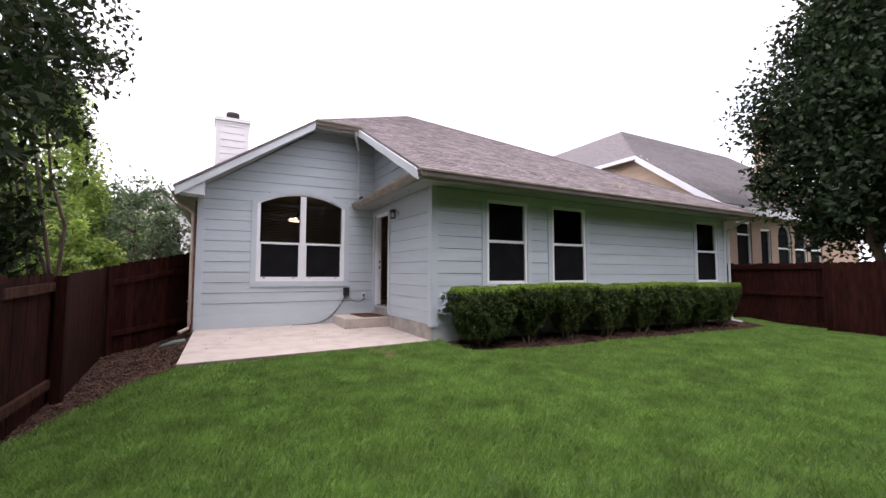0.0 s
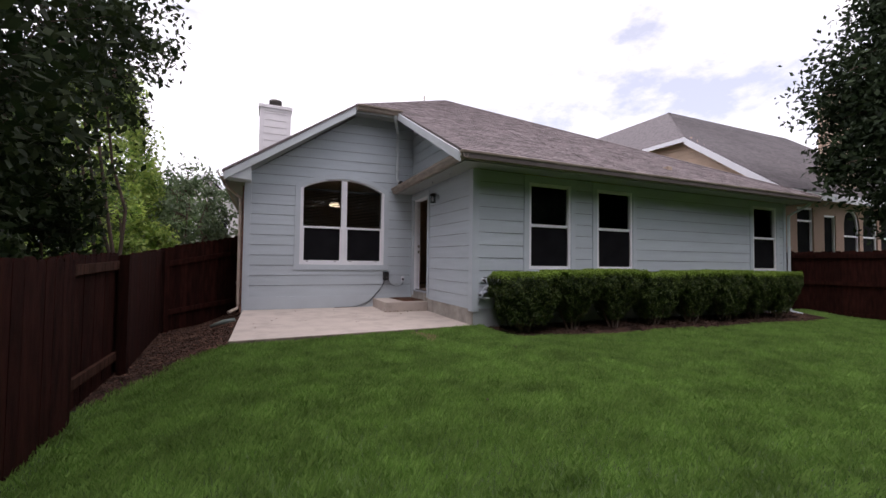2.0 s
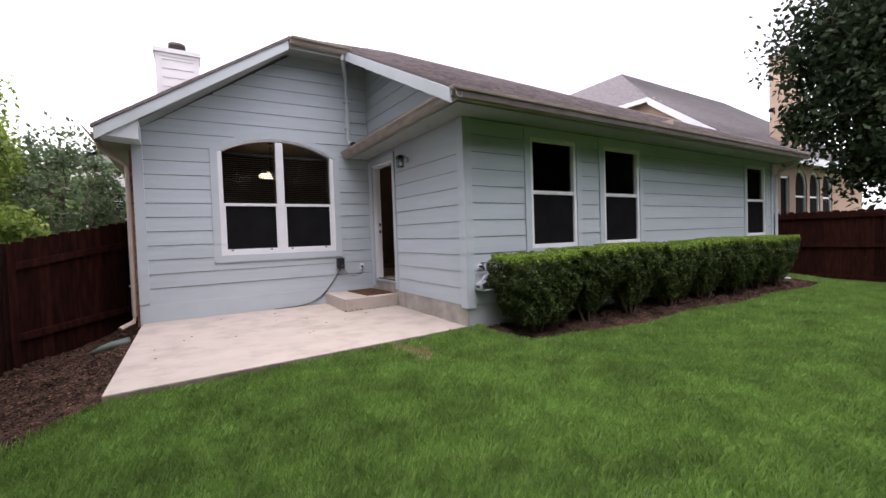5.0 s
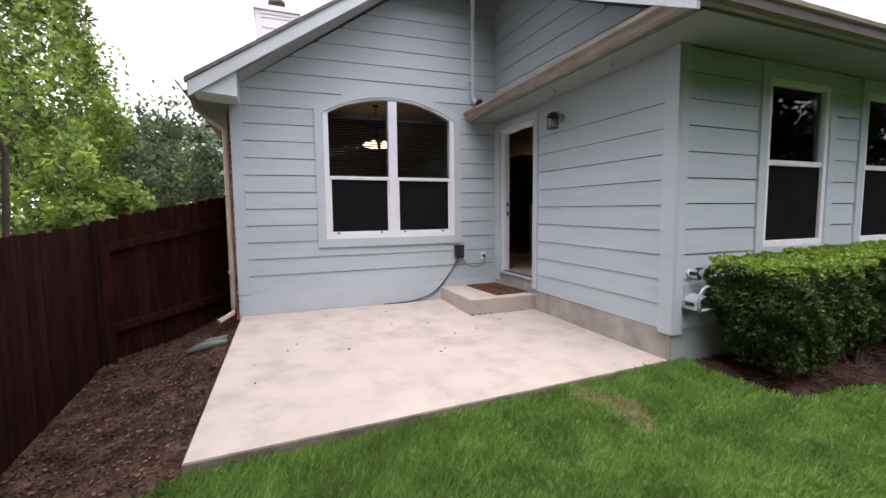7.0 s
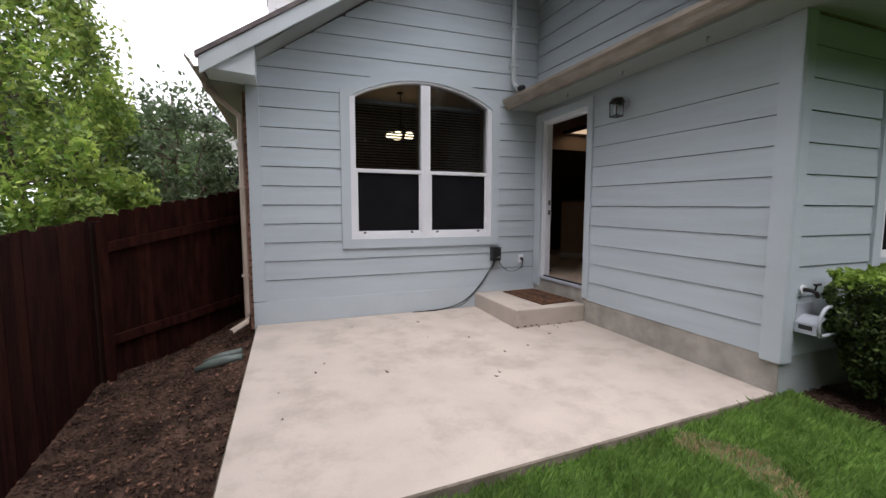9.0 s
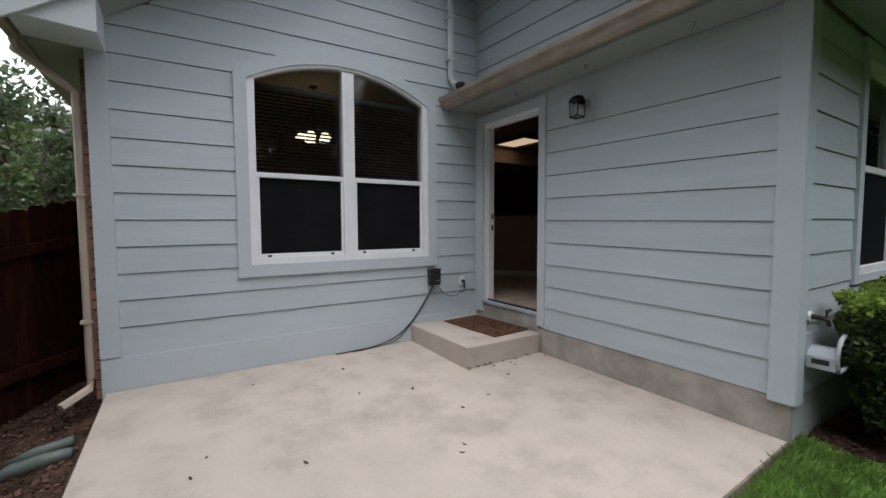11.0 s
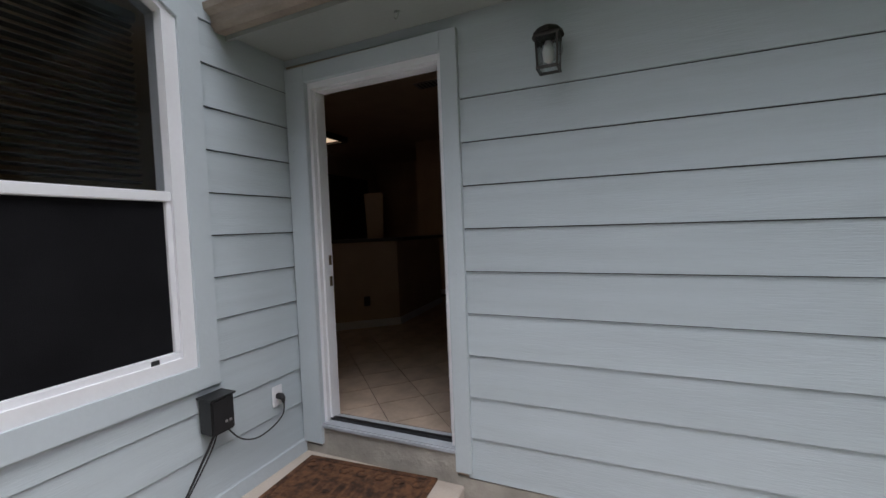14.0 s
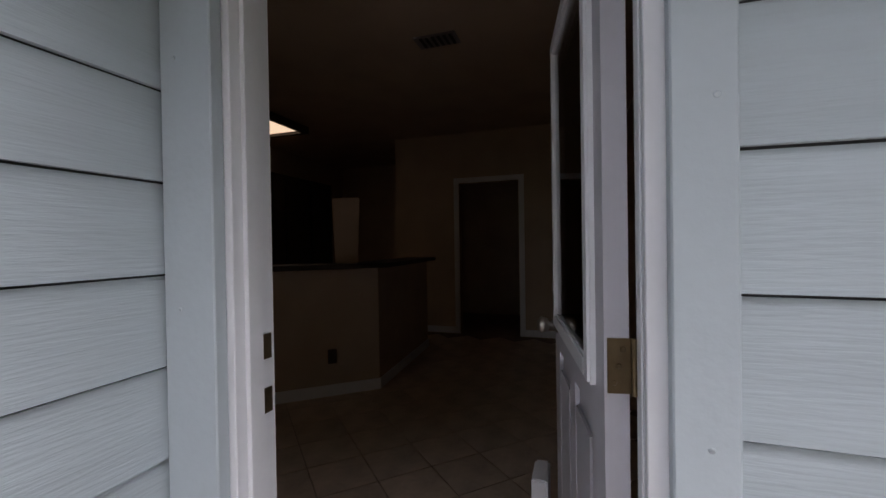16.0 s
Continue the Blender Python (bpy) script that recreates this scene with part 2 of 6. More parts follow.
# ---- building helpers ----
def box(bm, x0, x1, y0, y1, z0, z1):
    v = [bm.verts.new((x, y, z)) for z in (z0, z1) for y in (y0, y1) for x in (x0, x1)]
    for f in ((0, 2, 3, 1), (4, 5, 7, 6), (0, 1, 5, 4), (2, 6, 7, 3), (0, 4, 6, 2), (1, 3, 7, 5)):
        bm.faces.new([v[i] for i in f])
    return v


def bevel(bm, size, segments=2):
    bmesh.ops.bevel(bm, geom=bm.edges[:], offset=size, segments=segments, affect="EDGES", clamp_overlap=True)


def tube(bm, points, radius, sides=8, cap=True):
    """A tube along points; radius is one number or one for each point."""
    pts = [Vector(p) for p in points]
    rings = []
    for i, p in enumerate(pts):
        d = (pts[min(i + 1, len(pts) - 1)] - pts[max(i - 1, 0)]).normalized()
        side = d.cross(Vector((0.31, 0.2, 0.93)))
        side = (side if side.length > 0.05 else d.cross(Vector((1, 0, 0)))).normalized()
        up = d.cross(side)
        r = radius[i] if isinstance(radius, (list, tuple)) else radius
        rings.append([bm.verts.new(p + r * (math.cos(2 * math.pi * k / sides) * side + math.sin(2 * math.pi * k / sides) * up)) for k in range(sides)])
    for a, b in zip(rings, rings[1:]):
        for k in range(sides):
            bm.faces.new((a[k], a[(k + 1) % sides], b[(k + 1) % sides], b[k]))
    if cap:
        bm.faces.new(rings[0][::-1])
        bm.faces.new(rings[-1])


def prism(bm, poly, f0, f1):
    """Joins polygon poly (2D points) taken through f0 and through f1 into a solid."""
    a, b = [bm.verts.new(f0(*p)) for p in poly], [bm.verts.new(f1(*p)) for p in poly]
    bm.faces.new(a[::-1])
    bm.faces.new(b)
    for i in range(len(poly)):
        j = (i + 1) % len(poly)
        bm.faces.new((a[i], a[j], b[j], b[i]))


def mesh_of(name, bm, material):
    bmesh.ops.recalc_face_normals(bm, faces=bm.faces[:])
    me = bpy.data.meshes.new(name)
    bm.to_mesh(me)
    bm.free()
    for m in material if isinstance(material, (list, tuple)) else (material,):
        me.materials.append(m)
    return me


def part(name, bm, material, parent=None, label=""):
    """Links a bmesh as one mesh object under a thing."""
    ob = new(name, mesh_of(name, bm, material))
    if parent:
        ob.parent = parent
    return tagged(ob, label) if label else ob


def boxpart(name, dims, material, parent=None, label="", round_=0.0):
    bm = bmesh.new()
    box(bm, *dims)
    if round_:
        bevel(bm, round_)
    return part(name, bm, material, parent, label)


def thing(name, label, category, group="", kind="", at=(0, 0, 0)):
    ob = new(name)
    ob.empty_display_size = 0.2
    ob.location = at
    return tagged(ob, label, category, group, kind)


def quads(name, verts, faces, material, parent=None):
    me = bpy.data.meshes.new(name)
    me.from_pydata(verts, [], faces)
    me.materials.append(material)
    ob = new(name, me)
    if parent:
        ob.parent = parent
    return ob


def smooth(ob):
    for p in ob.data.polygons:
        p.use_smooth = True
    return ob


def runs(xs, bottom, top, eps=0.004):
    """Polygons between bottom(x) and top(x) along the sorted samples xs, split where nothing is left."""
    polys, cur = [], []
    for x in xs:
        b, t = bottom(x), top(x)
        if t - b > eps:
            cur.append((x, b, t))
        elif cur:
            polys.append(cur)
            cur = []
    if cur:
        polys.append(cur)
    return [[(x, b) for x, b, t in p] + [(x, t) for x, b, t in reversed(p)] for p in polys if len(p) > 1]


# ---- plan ----
WALL_T = 0.15          # wall thickness
X_W, X_E, Y_S, Y_N = -3.52, 8.62, -3.05, 8.0
FLOOR = 0.37           # inner floor
CEIL = 3.10
SOFF = 2.53
LAP = 0.209
ARCH_L, ARCH_R, ARCH_SPRING, ARCH_TOP, ARCH_SILL = -2.455, -0.69, 2.50, 2.745, 0.915
ARCH_C = 0.5 * (ARCH_L + ARCH_R)
_h, _w = ARCH_TOP - ARCH_SPRING, 0.5 * (ARCH_R - ARCH_L)
ARCH_RAD = (_w * _w + _h * _h) / (2 * _h)


def arch(x, grow=0.0):
    """Height of the arched window's head at x; grow widens it outward."""
    d = x - ARCH_C
    r = ARCH_RAD + grow
    return ARCH_TOP - ARCH_RAD + math.sqrt(max(r * r - d * d, 0.0))


def rake(x):
    """Underside of the roof over the gable wall."""
    return min(2.475 + 0.66 * (x + 3.84), 4.175)


def gable_rows(rows, grow=0.0):
    """Polygons (x, z) of the gable wall for the given height rows, with the arched opening cut out."""
    l, r, s = ARCH_L - grow, ARCH_R + grow, ARCH_SILL - grow
    xs = sorted({X_W, 0.0, l - 1e-4, l, r, r + 1e-4, *(l + (r - l) * k / 24 for k in range(25)), *(X_W + 3.0 * k / 60 for k in range(60))})
    out = []
    for z0, z1 in rows:
        def bottom(x):
            if l <= x <= r and z1 > s + 1e-4 and z0 >= s - 1e-4:
                return max(z0, arch(x, grow))
            return z0

        def top(x):
            t = min(z1, rake(x))
            return min(t, s) if l <= x <= r and z0 < s - 1e-4 else t
        out += [(z0, z1, p) for p in runs(xs, bottom, top)]
        # the row that holds the sill may also reach past the head on no wall of this size
    return out


def flat_rows(u0, u1, rows, holes, top=lambda u: 99.0, bottom=lambda u: -99.0):
    """Polygons (u, z) of a wall with rectangular holes (u0, u1, z0, z1)."""
    xs = sorted({u0, u1, *(u for a, b, *_ in holes for u in (a - 1e-4, a, b, b + 1e-4)), *(u0 + (u1 - u0) * k / 40 for k in range(41))})
    out = []
    for z0, z1 in rows:
        def low(u):
            z = max(z0, bottom(u))
            for a, b, c, d in holes:
                if a <= u <= b and c <= z0 + 1e-4 and z0 < d:
                    z = max(z, d)
            return z

        def high(u):
            z = min(z1, top(u))
            for a, b, c, d in holes:
                if a <= u <= b and z0 < c < z1:
                    z = min(z, c)
            return z
        out += [(z0, z1, p) for p in runs(xs, low, high)]
    return out


def on_gable(depth):
    return lambda u, z: (u, -depth(z) if callable(depth) else -depth, z)


def on_south(depth):
    return lambda u, z: (u, Y_S - (depth(z) if callable(depth) else depth), z)


def on_door(depth):
    return lambda u, z: (-(depth(z) if callable(depth) else depth), -u, z)


def lap(z0):
    """Depth of a lapped board that hangs out at its lower edge."""
    return lambda z: 0.017 - 0.010 * min(1.0, (z - z0) / LAP)


def planks(wall, polys, on, rise=lambda u, z: 0.0):
    """Lapped siding boards, each its own piece of the wall; rise: how far they were hung out of level."""
    for z0, z1, p in polys:
        bm = bmesh.new()
        face = on(lap(z0))
        prism(bm, p, lambda u, z: (*on(0.001)(u, z)[:2], z + rise(u, z)), lambda u, z: (*face(u, z)[:2], z + rise(u, z)))
        part("siding_plank", bm, SIDING, wall)
    # dark sheet showing in the gaps, in place of the laps' own shadow
    bm = bmesh.new()
    for z0, z1, p in polys:
        prism(bm, p, lambda u, z: (*on(0.0005)(u, z)[:2], z + rise(u, z) + 0.008), lambda u, z: (*on(0.003)(u, z)[:2], z + rise(u, z) + 0.008))
    part("lap_shadow", bm, LAP_SHADOW, wall)


def solid(name, polys, on, depth, material, label):
    bm = bmesh.new()
    for z0, z1, p in polys:
        prism(bm, p, on(-depth), on(0.0))
    ob = part(name, bm, material)
    return tagged(ob, label, "wall", kind="structure")


def rows_from(z, top, step=LAP):
    out = []
    while z < top:
        out.append((z, z + step - 0.0055))
        z += step
    return out


# ---- house walls ----
SOUTH_HOLES = [(1.07, 1.985, 0.875, 2.40), (2.60, 3.515, 0.875, 2.40), (7.32, 8.235, 0.875, 2.40)]
DOOR = (0.148, 1.037, 0.36, 2.434)   # along -y from the corner, z

wall_gable = solid("wall_north", gable_rows([(-0.6, ARCH_SILL), (ARCH_SILL, 4.3)]), on_gable, WALL_T, INNER, "gable end wall of the house")
planks(wall_gable, gable_rows([(0.2535, 0.476)] + rows_from(0.483, 4.2, 0.2045), 0.03), on_gable, lambda u, z: (u + 3.34) / 3.3 * (0.003 + 0.018 * max(0.0, z - 0.48)))
bm = bmesh.new()
box(bm, X_W, 0.0, -0.026, 0.0, -0.25, 0.256)
bevel(bm, 0.006)
part("base_board", bm, TRIM_BLUE, wall_gable, "smooth painted skirt board")
bm = bmesh.new()
box(bm, X_W, X_W + 0.125, -0.032, 0.0, 0.262, 2.62)
part("corner_board", bm, TRIM_BLUE, wall_gable)


def door_top(u):
    """Upper edge of the wall over the door, under the roof's slope."""
    return 2.585 + 0.507 * (3.45 - u)


wall_door = solid("wall_west", flat_rows(0.0, 3.05, [(-0.6, DOOR[2]), (DOOR[2], 4.3)], [(DOOR[0], DOOR[1], DOOR[2], DOOR[3])], door_top), on_door, WALL_T, INNER, "side wall with the back door")
planks(wall_door, flat_rows(0.0, 2.95, rows_from(0.2305, 2.1, 0.2125) + [(2.143, 2.562)] + rows_from(2.567, 4.15, 0.2125), [(0.0, 1.10, 0.1, 2.49)], lambda u: door_top(u) + 0.03), on_door, lambda u, z: -(u - 1.11) / 1.86 * (0.004 + 0.013 * z))
bm = bmesh.new()
box(bm, -0.034, 0.0, -3.085, -2.945, 0.19, SOFF)
bevel(bm, 0.004)
part("corner_board", bm, TRIM_BLUE, wall_door)
bm = bmesh.new()
box(bm, -0.012, 0.0, -3.062, 0.0, -0.3, 0.222)
part("foundation", bm, FOUNDATION, wall_door, "stained bare concrete footing")

wall_south = solid("wall_south", flat_rows(0.0, X_E, [(-0.6, 0.875), (0.875, 2.7)], SOUTH_HOLES), on_south, WALL_T, INNER, "long rear wall of the house")
HOLES2 = [(a - 0.1, b + 0.1, c - 0.06, d + 0.2) for a, b, c, d in SOUTH_HOLES]
planks(wall_south, flat_rows(0.09, X_E - 0.1, rows_from(0.2275, SOFF, 0.2113), HOLES2, lambda u: SOFF), on_south)
for a, b in ((0.0, 0.09), (X_E - 0.1, X_E)):
    bm = bmesh.new()
    box(bm, a, b, Y_S - 0.034, Y_S, 0.19, SOFF)
    part("corner_board", bm, TRIM_BLUE, wall_south)
bm = bmesh.new()
box(bm, 0.0, X_E, Y_S - 0.010, Y_S, -0.4, 0.2225)
part("foundation", bm, PAINTED_BASE, wall_south)

# far walls that close the house
bm = bmesh.new()
box(bm, X_E - WALL_T, X_E, Y_S + WALL_T, Y_N, -0.6, 2.7)
tagged(part("wall_east", bm, INNER), "plain end wall", "wall", kind="structure")
bm = bmesh.new()
box(bm, X_W, X_E, Y_N, Y_N + WALL_T, -0.6, 2.9)
tagged(part("wall_back", bm, INNER), "plain front wall", "wall", kind="structure")
bm = bmesh.new()
box(bm, X_W, X_W + WALL_T, WALL_T, Y_N, -0.6, 2.55)
wall_brick = tagged(part("wall_side", bm, INNER), "brick side wall of the house", "wall", kind="structure")
bm = bmesh.new()
box(bm, X_W + WALL_T, X_E - WALL_T, WALL_T, Y_N, FLOOR - 0.2, FLOOR - 0.012)
box(bm, WALL_T, X_E - WALL_T, Y_S + WALL_T, WALL_T, FLOOR - 0.2, FLOOR - 0.012)
tagged(part("floor", bm, GROUT), "inner floor under tiles", "floor", kind="structure")
bm = bmesh.new()
box(bm, -2.85, 6.5, 0.16, 3.6, CEIL, CEIL + 0.05)
box(bm, 0.16, 6.5, -1.55, 0.16, CEIL, CEIL + 0.05)
tagged(part("ceiling", bm, INNER), "plain inner ceiling", "ceiling", kind="structure")

# ---- roof ----
RS, RW = 0.507, 0.66           # slopes of the rear and side planes
PEAK = (3.05, 5.26, 7.152)
EAVE_Y, EAVE_Z = -3.65, 2.635
EAVE_XE, EAVE_XW = 8.96, -3.86


def south(x, y):
    return EAVE_Z + RS * (y - EAVE_Y)


GY, GX = -0.40, -1.41        # where the side slope meets the raised eave
HIPZ = south(0, GY)
roof = thing("roof", "brown-grey asphalt shingle hip roof", "roof", kind="structure")
bm = bmesh.new()


def sheet(bm, pts, thick=0.1):
    top = [bm.verts.new(p) for p in pts]
    low = [bm.verts.new((p[0], p[1], p[2] - thick)) for p in pts]
    bm.faces.new(top)
    bm.faces.new(low[::-1])
    for i in range(len(pts)):
        j = (i + 1) % len(pts)
        bm.faces.new((top[i], low[i], low[j], top[j]))


SOUTH_POLY = [(-0.5, EAVE_Y, EAVE_Z), (EAVE_XE, EAVE_Y, EAVE_Z), PEAK, (GX, GY, HIPZ), (-0.5, GY, HIPZ)]
sheet(bm, SOUTH_POLY)
sheet(bm, [(EAVE_XW, GY, HIPZ - RW * (GX - EAVE_XW)), (GX, GY, HIPZ), PEAK, (PEAK[0], Y_N + 0.3, PEAK[2]), (EAVE_XW, Y_N + 0.3, HIPZ - RW * (GX - EAVE_XW))])
sheet(bm, [(EAVE_XE, EAVE_Y, EAVE_Z), (EAVE_XE, Y_N + 0.3, EAVE_Z), (PEAK[0], Y_N + 0.3, PEAK[2]), PEAK])
part("roof_deck", bm, ROOF_BASE, roof)

# ---- eaves, rakes and gutters ----
def board(bm, a, b, width, thick, across=Vector((0, 0, 1))):
    """A flat board from a to b, its width along across (down from the line), its thickness sideways."""
    a, b = Vector(a), Vector(b)
    d = (b - a).normalized()
    n = d.cross(across).normalized() * thick
    w = -across * width
    v = [bm.verts.new(p) for p in (a, b, b + w, a + w, a + n, b + n, b + w + n, a + w + n)]
    for f in ((0, 1, 2, 3), (7, 6, 5, 4), (0, 4, 5, 1), (1, 5, 6, 2), (2, 6, 7, 3), (3, 7, 4, 0)):
        bm.faces.new([v[i] for i in f])


def gutter(name, a, b, out, parent=None, label="brown-grey metal gutter"):
    """A K-profile gutter from a to b, at its back top line; out: unit vector away from the house."""
    prof = [(0.0, 0.0), (0.0, -0.11), (0.055, -0.115), (0.075, -0.09), (0.085, -0.05), (0.115, -0.03), (0.12, 0.0), (0.112, 0.004), (0.105, -0.02), (0.075, -0.042), (0.062, -0.09), (0.05, -0.105), (0.008, -0.1), (0.008, 0.0)]
    bm = bmesh.new()
    a, b, out = Vector(a), Vector(b), Vector(out)
    va = [bm.verts.new(a + out * p + Vector((0, 0, q))) for p, q in prof]
    vb = [bm.verts.new(b + out * p + Vector((0, 0, q))) for p, q in prof]
    for i in range(len(prof)):
        j = (i + 1) % len(prof)
        bm.faces.new((va[i], va[j], vb[j], vb[i]))
    bm.faces.new(va)
    bm.faces.new(vb[::-1])
    return part(name, bm, GUTTER, parent, label)


WEST_Z = HIPZ - RW * (GX - EAVE_XW)
# rake board over the gable, left slope
bm = bmesh.new()
board(bm, (EAVE_XW, GY - 0.004, WEST_Z - 0.04), (GX - 0.02, GY - 0.004, HIPZ - 0.04), 0.15, 0.03)
part("rake_board", bm, RAKE, roof, "pale blue painted rake board")
bm = bmesh.new()
board(bm, (EAVE_XW - 0.03, GY - 0.05, WEST_Z - 0.005), (GX + 0.01, GY - 0.05, HIPZ + 0.022), 0.045, -0.07)
part("shingle_edge", bm, SHINGLE, roof, "dark shingle edge along the rake")
# boxed eave return at the gable's foot
bm = bmesh.new()
prism(bm, [(EAVE_XW + 0.02, WEST_Z - 0.09), (-3.40, WEST_Z + 0.21), (-3.40, WEST_Z - 0.15), (EAVE_XW + 0.02, WEST_Z - 0.12)], lambda u, z: (u, GY + 0.002, z), lambda u, z: (u, -0.002, z))
part("eave_return", bm, RAKE, roof, "pale blue boxed eave end")
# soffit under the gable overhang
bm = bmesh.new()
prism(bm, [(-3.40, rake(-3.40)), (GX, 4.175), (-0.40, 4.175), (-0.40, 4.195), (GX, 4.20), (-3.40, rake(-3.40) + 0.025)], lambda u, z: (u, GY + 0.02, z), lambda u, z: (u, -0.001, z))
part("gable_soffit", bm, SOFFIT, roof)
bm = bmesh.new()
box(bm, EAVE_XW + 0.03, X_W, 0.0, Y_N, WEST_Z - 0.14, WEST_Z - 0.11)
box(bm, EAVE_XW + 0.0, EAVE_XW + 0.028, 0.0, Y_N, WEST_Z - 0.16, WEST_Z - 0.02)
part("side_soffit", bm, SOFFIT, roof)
gutter("gutter", (EAVE_XW - 0.002, GY - 0.01, WEST_Z - 0.02), (EAVE_XW - 0.002, Y_N, WEST_Z - 0.02), (-1, 0, 0), roof)
# raised eave with its short gutter
bm = bmesh.new()
board(bm, (GX, GY - 0.002, HIPZ - 0.02), (-0.42, GY - 0.002, HIPZ - 0.02), 0.14, 0.025)
part("fascia", bm, RAKE, roof)
gutter("gutter", (GX, GY - 0.03, HIPZ - 0.012), (-0.44, GY - 0.03, HIPZ - 0.012), (0, -1, 0), roof)
# rake over the door wall
bm = bmesh.new()
board(bm, (-0.505, EAVE_Y + 0.05, south(0, EAVE_Y + 0.05) - 0.035), (-0.505, GY - 0.02, HIPZ - 0.035), 0.15, -0.03)
part("rake_board", bm, RAKE, roof, "pale blue painted rake board")
bm = bmesh.new()
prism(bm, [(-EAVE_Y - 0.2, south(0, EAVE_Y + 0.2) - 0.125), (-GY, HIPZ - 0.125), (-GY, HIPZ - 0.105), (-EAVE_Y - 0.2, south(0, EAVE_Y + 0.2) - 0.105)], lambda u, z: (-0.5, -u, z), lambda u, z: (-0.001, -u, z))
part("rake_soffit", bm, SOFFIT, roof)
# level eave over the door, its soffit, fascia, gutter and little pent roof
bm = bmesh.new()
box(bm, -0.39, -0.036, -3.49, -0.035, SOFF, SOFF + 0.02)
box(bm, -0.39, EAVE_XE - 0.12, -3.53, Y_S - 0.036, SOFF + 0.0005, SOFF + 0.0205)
part("soffit", bm, SOFFIT, roof, "painted soffit boards with the eave shade in their colour")
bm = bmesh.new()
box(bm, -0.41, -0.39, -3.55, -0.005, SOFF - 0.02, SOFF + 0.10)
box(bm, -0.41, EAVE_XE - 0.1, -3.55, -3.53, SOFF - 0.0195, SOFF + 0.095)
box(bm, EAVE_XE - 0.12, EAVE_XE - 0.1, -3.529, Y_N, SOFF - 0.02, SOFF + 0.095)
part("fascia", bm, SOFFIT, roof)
bm = bmesh.new()
sheet(bm, [(-0.42, -3.56, SOFF + 0.112), (-0.42, -0.003, SOFF + 0.112), (-0.003, -0.003, SOFF + 0.17), (-0.003, -3.56, SOFF + 0.17)], 0.015)
part("pent_roof", bm, GUTTER, roof)
gutter("gutter", (-0.412, -3.655, SOFF + 0.112), (-0.412, -0.01, SOFF + 0.112), (-1, 0, 0), roof)
gutter("gutter", (-0.52, -3.552, SOFF + 0.111), (EAVE_XE - 0.1, -3.552, SOFF + 0.111), (0, -1, 0), roof)


def downspout(label, pts, r=0.035, mat_=None):
    ob = thing("downspout", label, "downspout", "downspouts")
    bm = bmesh.new()
    tube(bm, pts, r, 6)
    bevel(bm, 0.002, 1)
    part("pipe", bm, mat_ or RAKE, ob)
    for k in (0.35, 0.8):
        p = Vector(pts[2]).lerp(Vector(pts[3]), k)
        bm = bmesh.new()
        box(bm, p.x - r - 0.012, p.x + r + 0.012, p.y - r - 0.004, p.y + r + 0.004, p.z - 0.012, p.z + 0.012)
        part("strap", bm, mat_ or RAKE, ob)
    return ob


downspout("pale blue downspout from the raised gutter onto the lower eave", [(-0.58, GY - 0.06, HIPZ - 0.10), (-0.58, GY - 0.05, HIPZ - 0.19), (-0.40, -0.06, HIPZ - 0.40), (-0.40, -0.06, 2.86), (-0.38, -0.10, 2.79), (-0.34, -0.2, 2.765)])
outlet = bmesh.new()
tube(outlet, [(-0.365, -0.135, 2.775), (-0.338, -0.205, 2.764)], 0.039, 6)
part("outlet", outlet, BLACK, bpy.data.objects["downspout"], "black rubber outlet")
downspout("cream painted downspout on the brick corner", [(-3.90, 0.08, WEST_Z - 0.12), (-3.88, 0.08, WEST_Z - 0.2), (-3.585, 0.07, WEST_Z - 0.45), (-3.585, 0.07, 0.12), (-3.60, 0.04, 0.03), (-3.74, -0.1, -0.03)], 0.034, mat("cream_paint", (0.55, 0.45, 0.38), 0.5, vary=0.1))

downspout("pale downspout at the far end of the rear wall", [(8.85, -3.5, SOFF + 0.03), (8.85, -3.46, SOFF - 0.05), (8.66, -3.12, SOFF - 0.3), (8.66, -3.12, -0.02), (8.67, -3.15, -0.10), (8.72, -3.35, -0.14)], 0.034, RAKE)
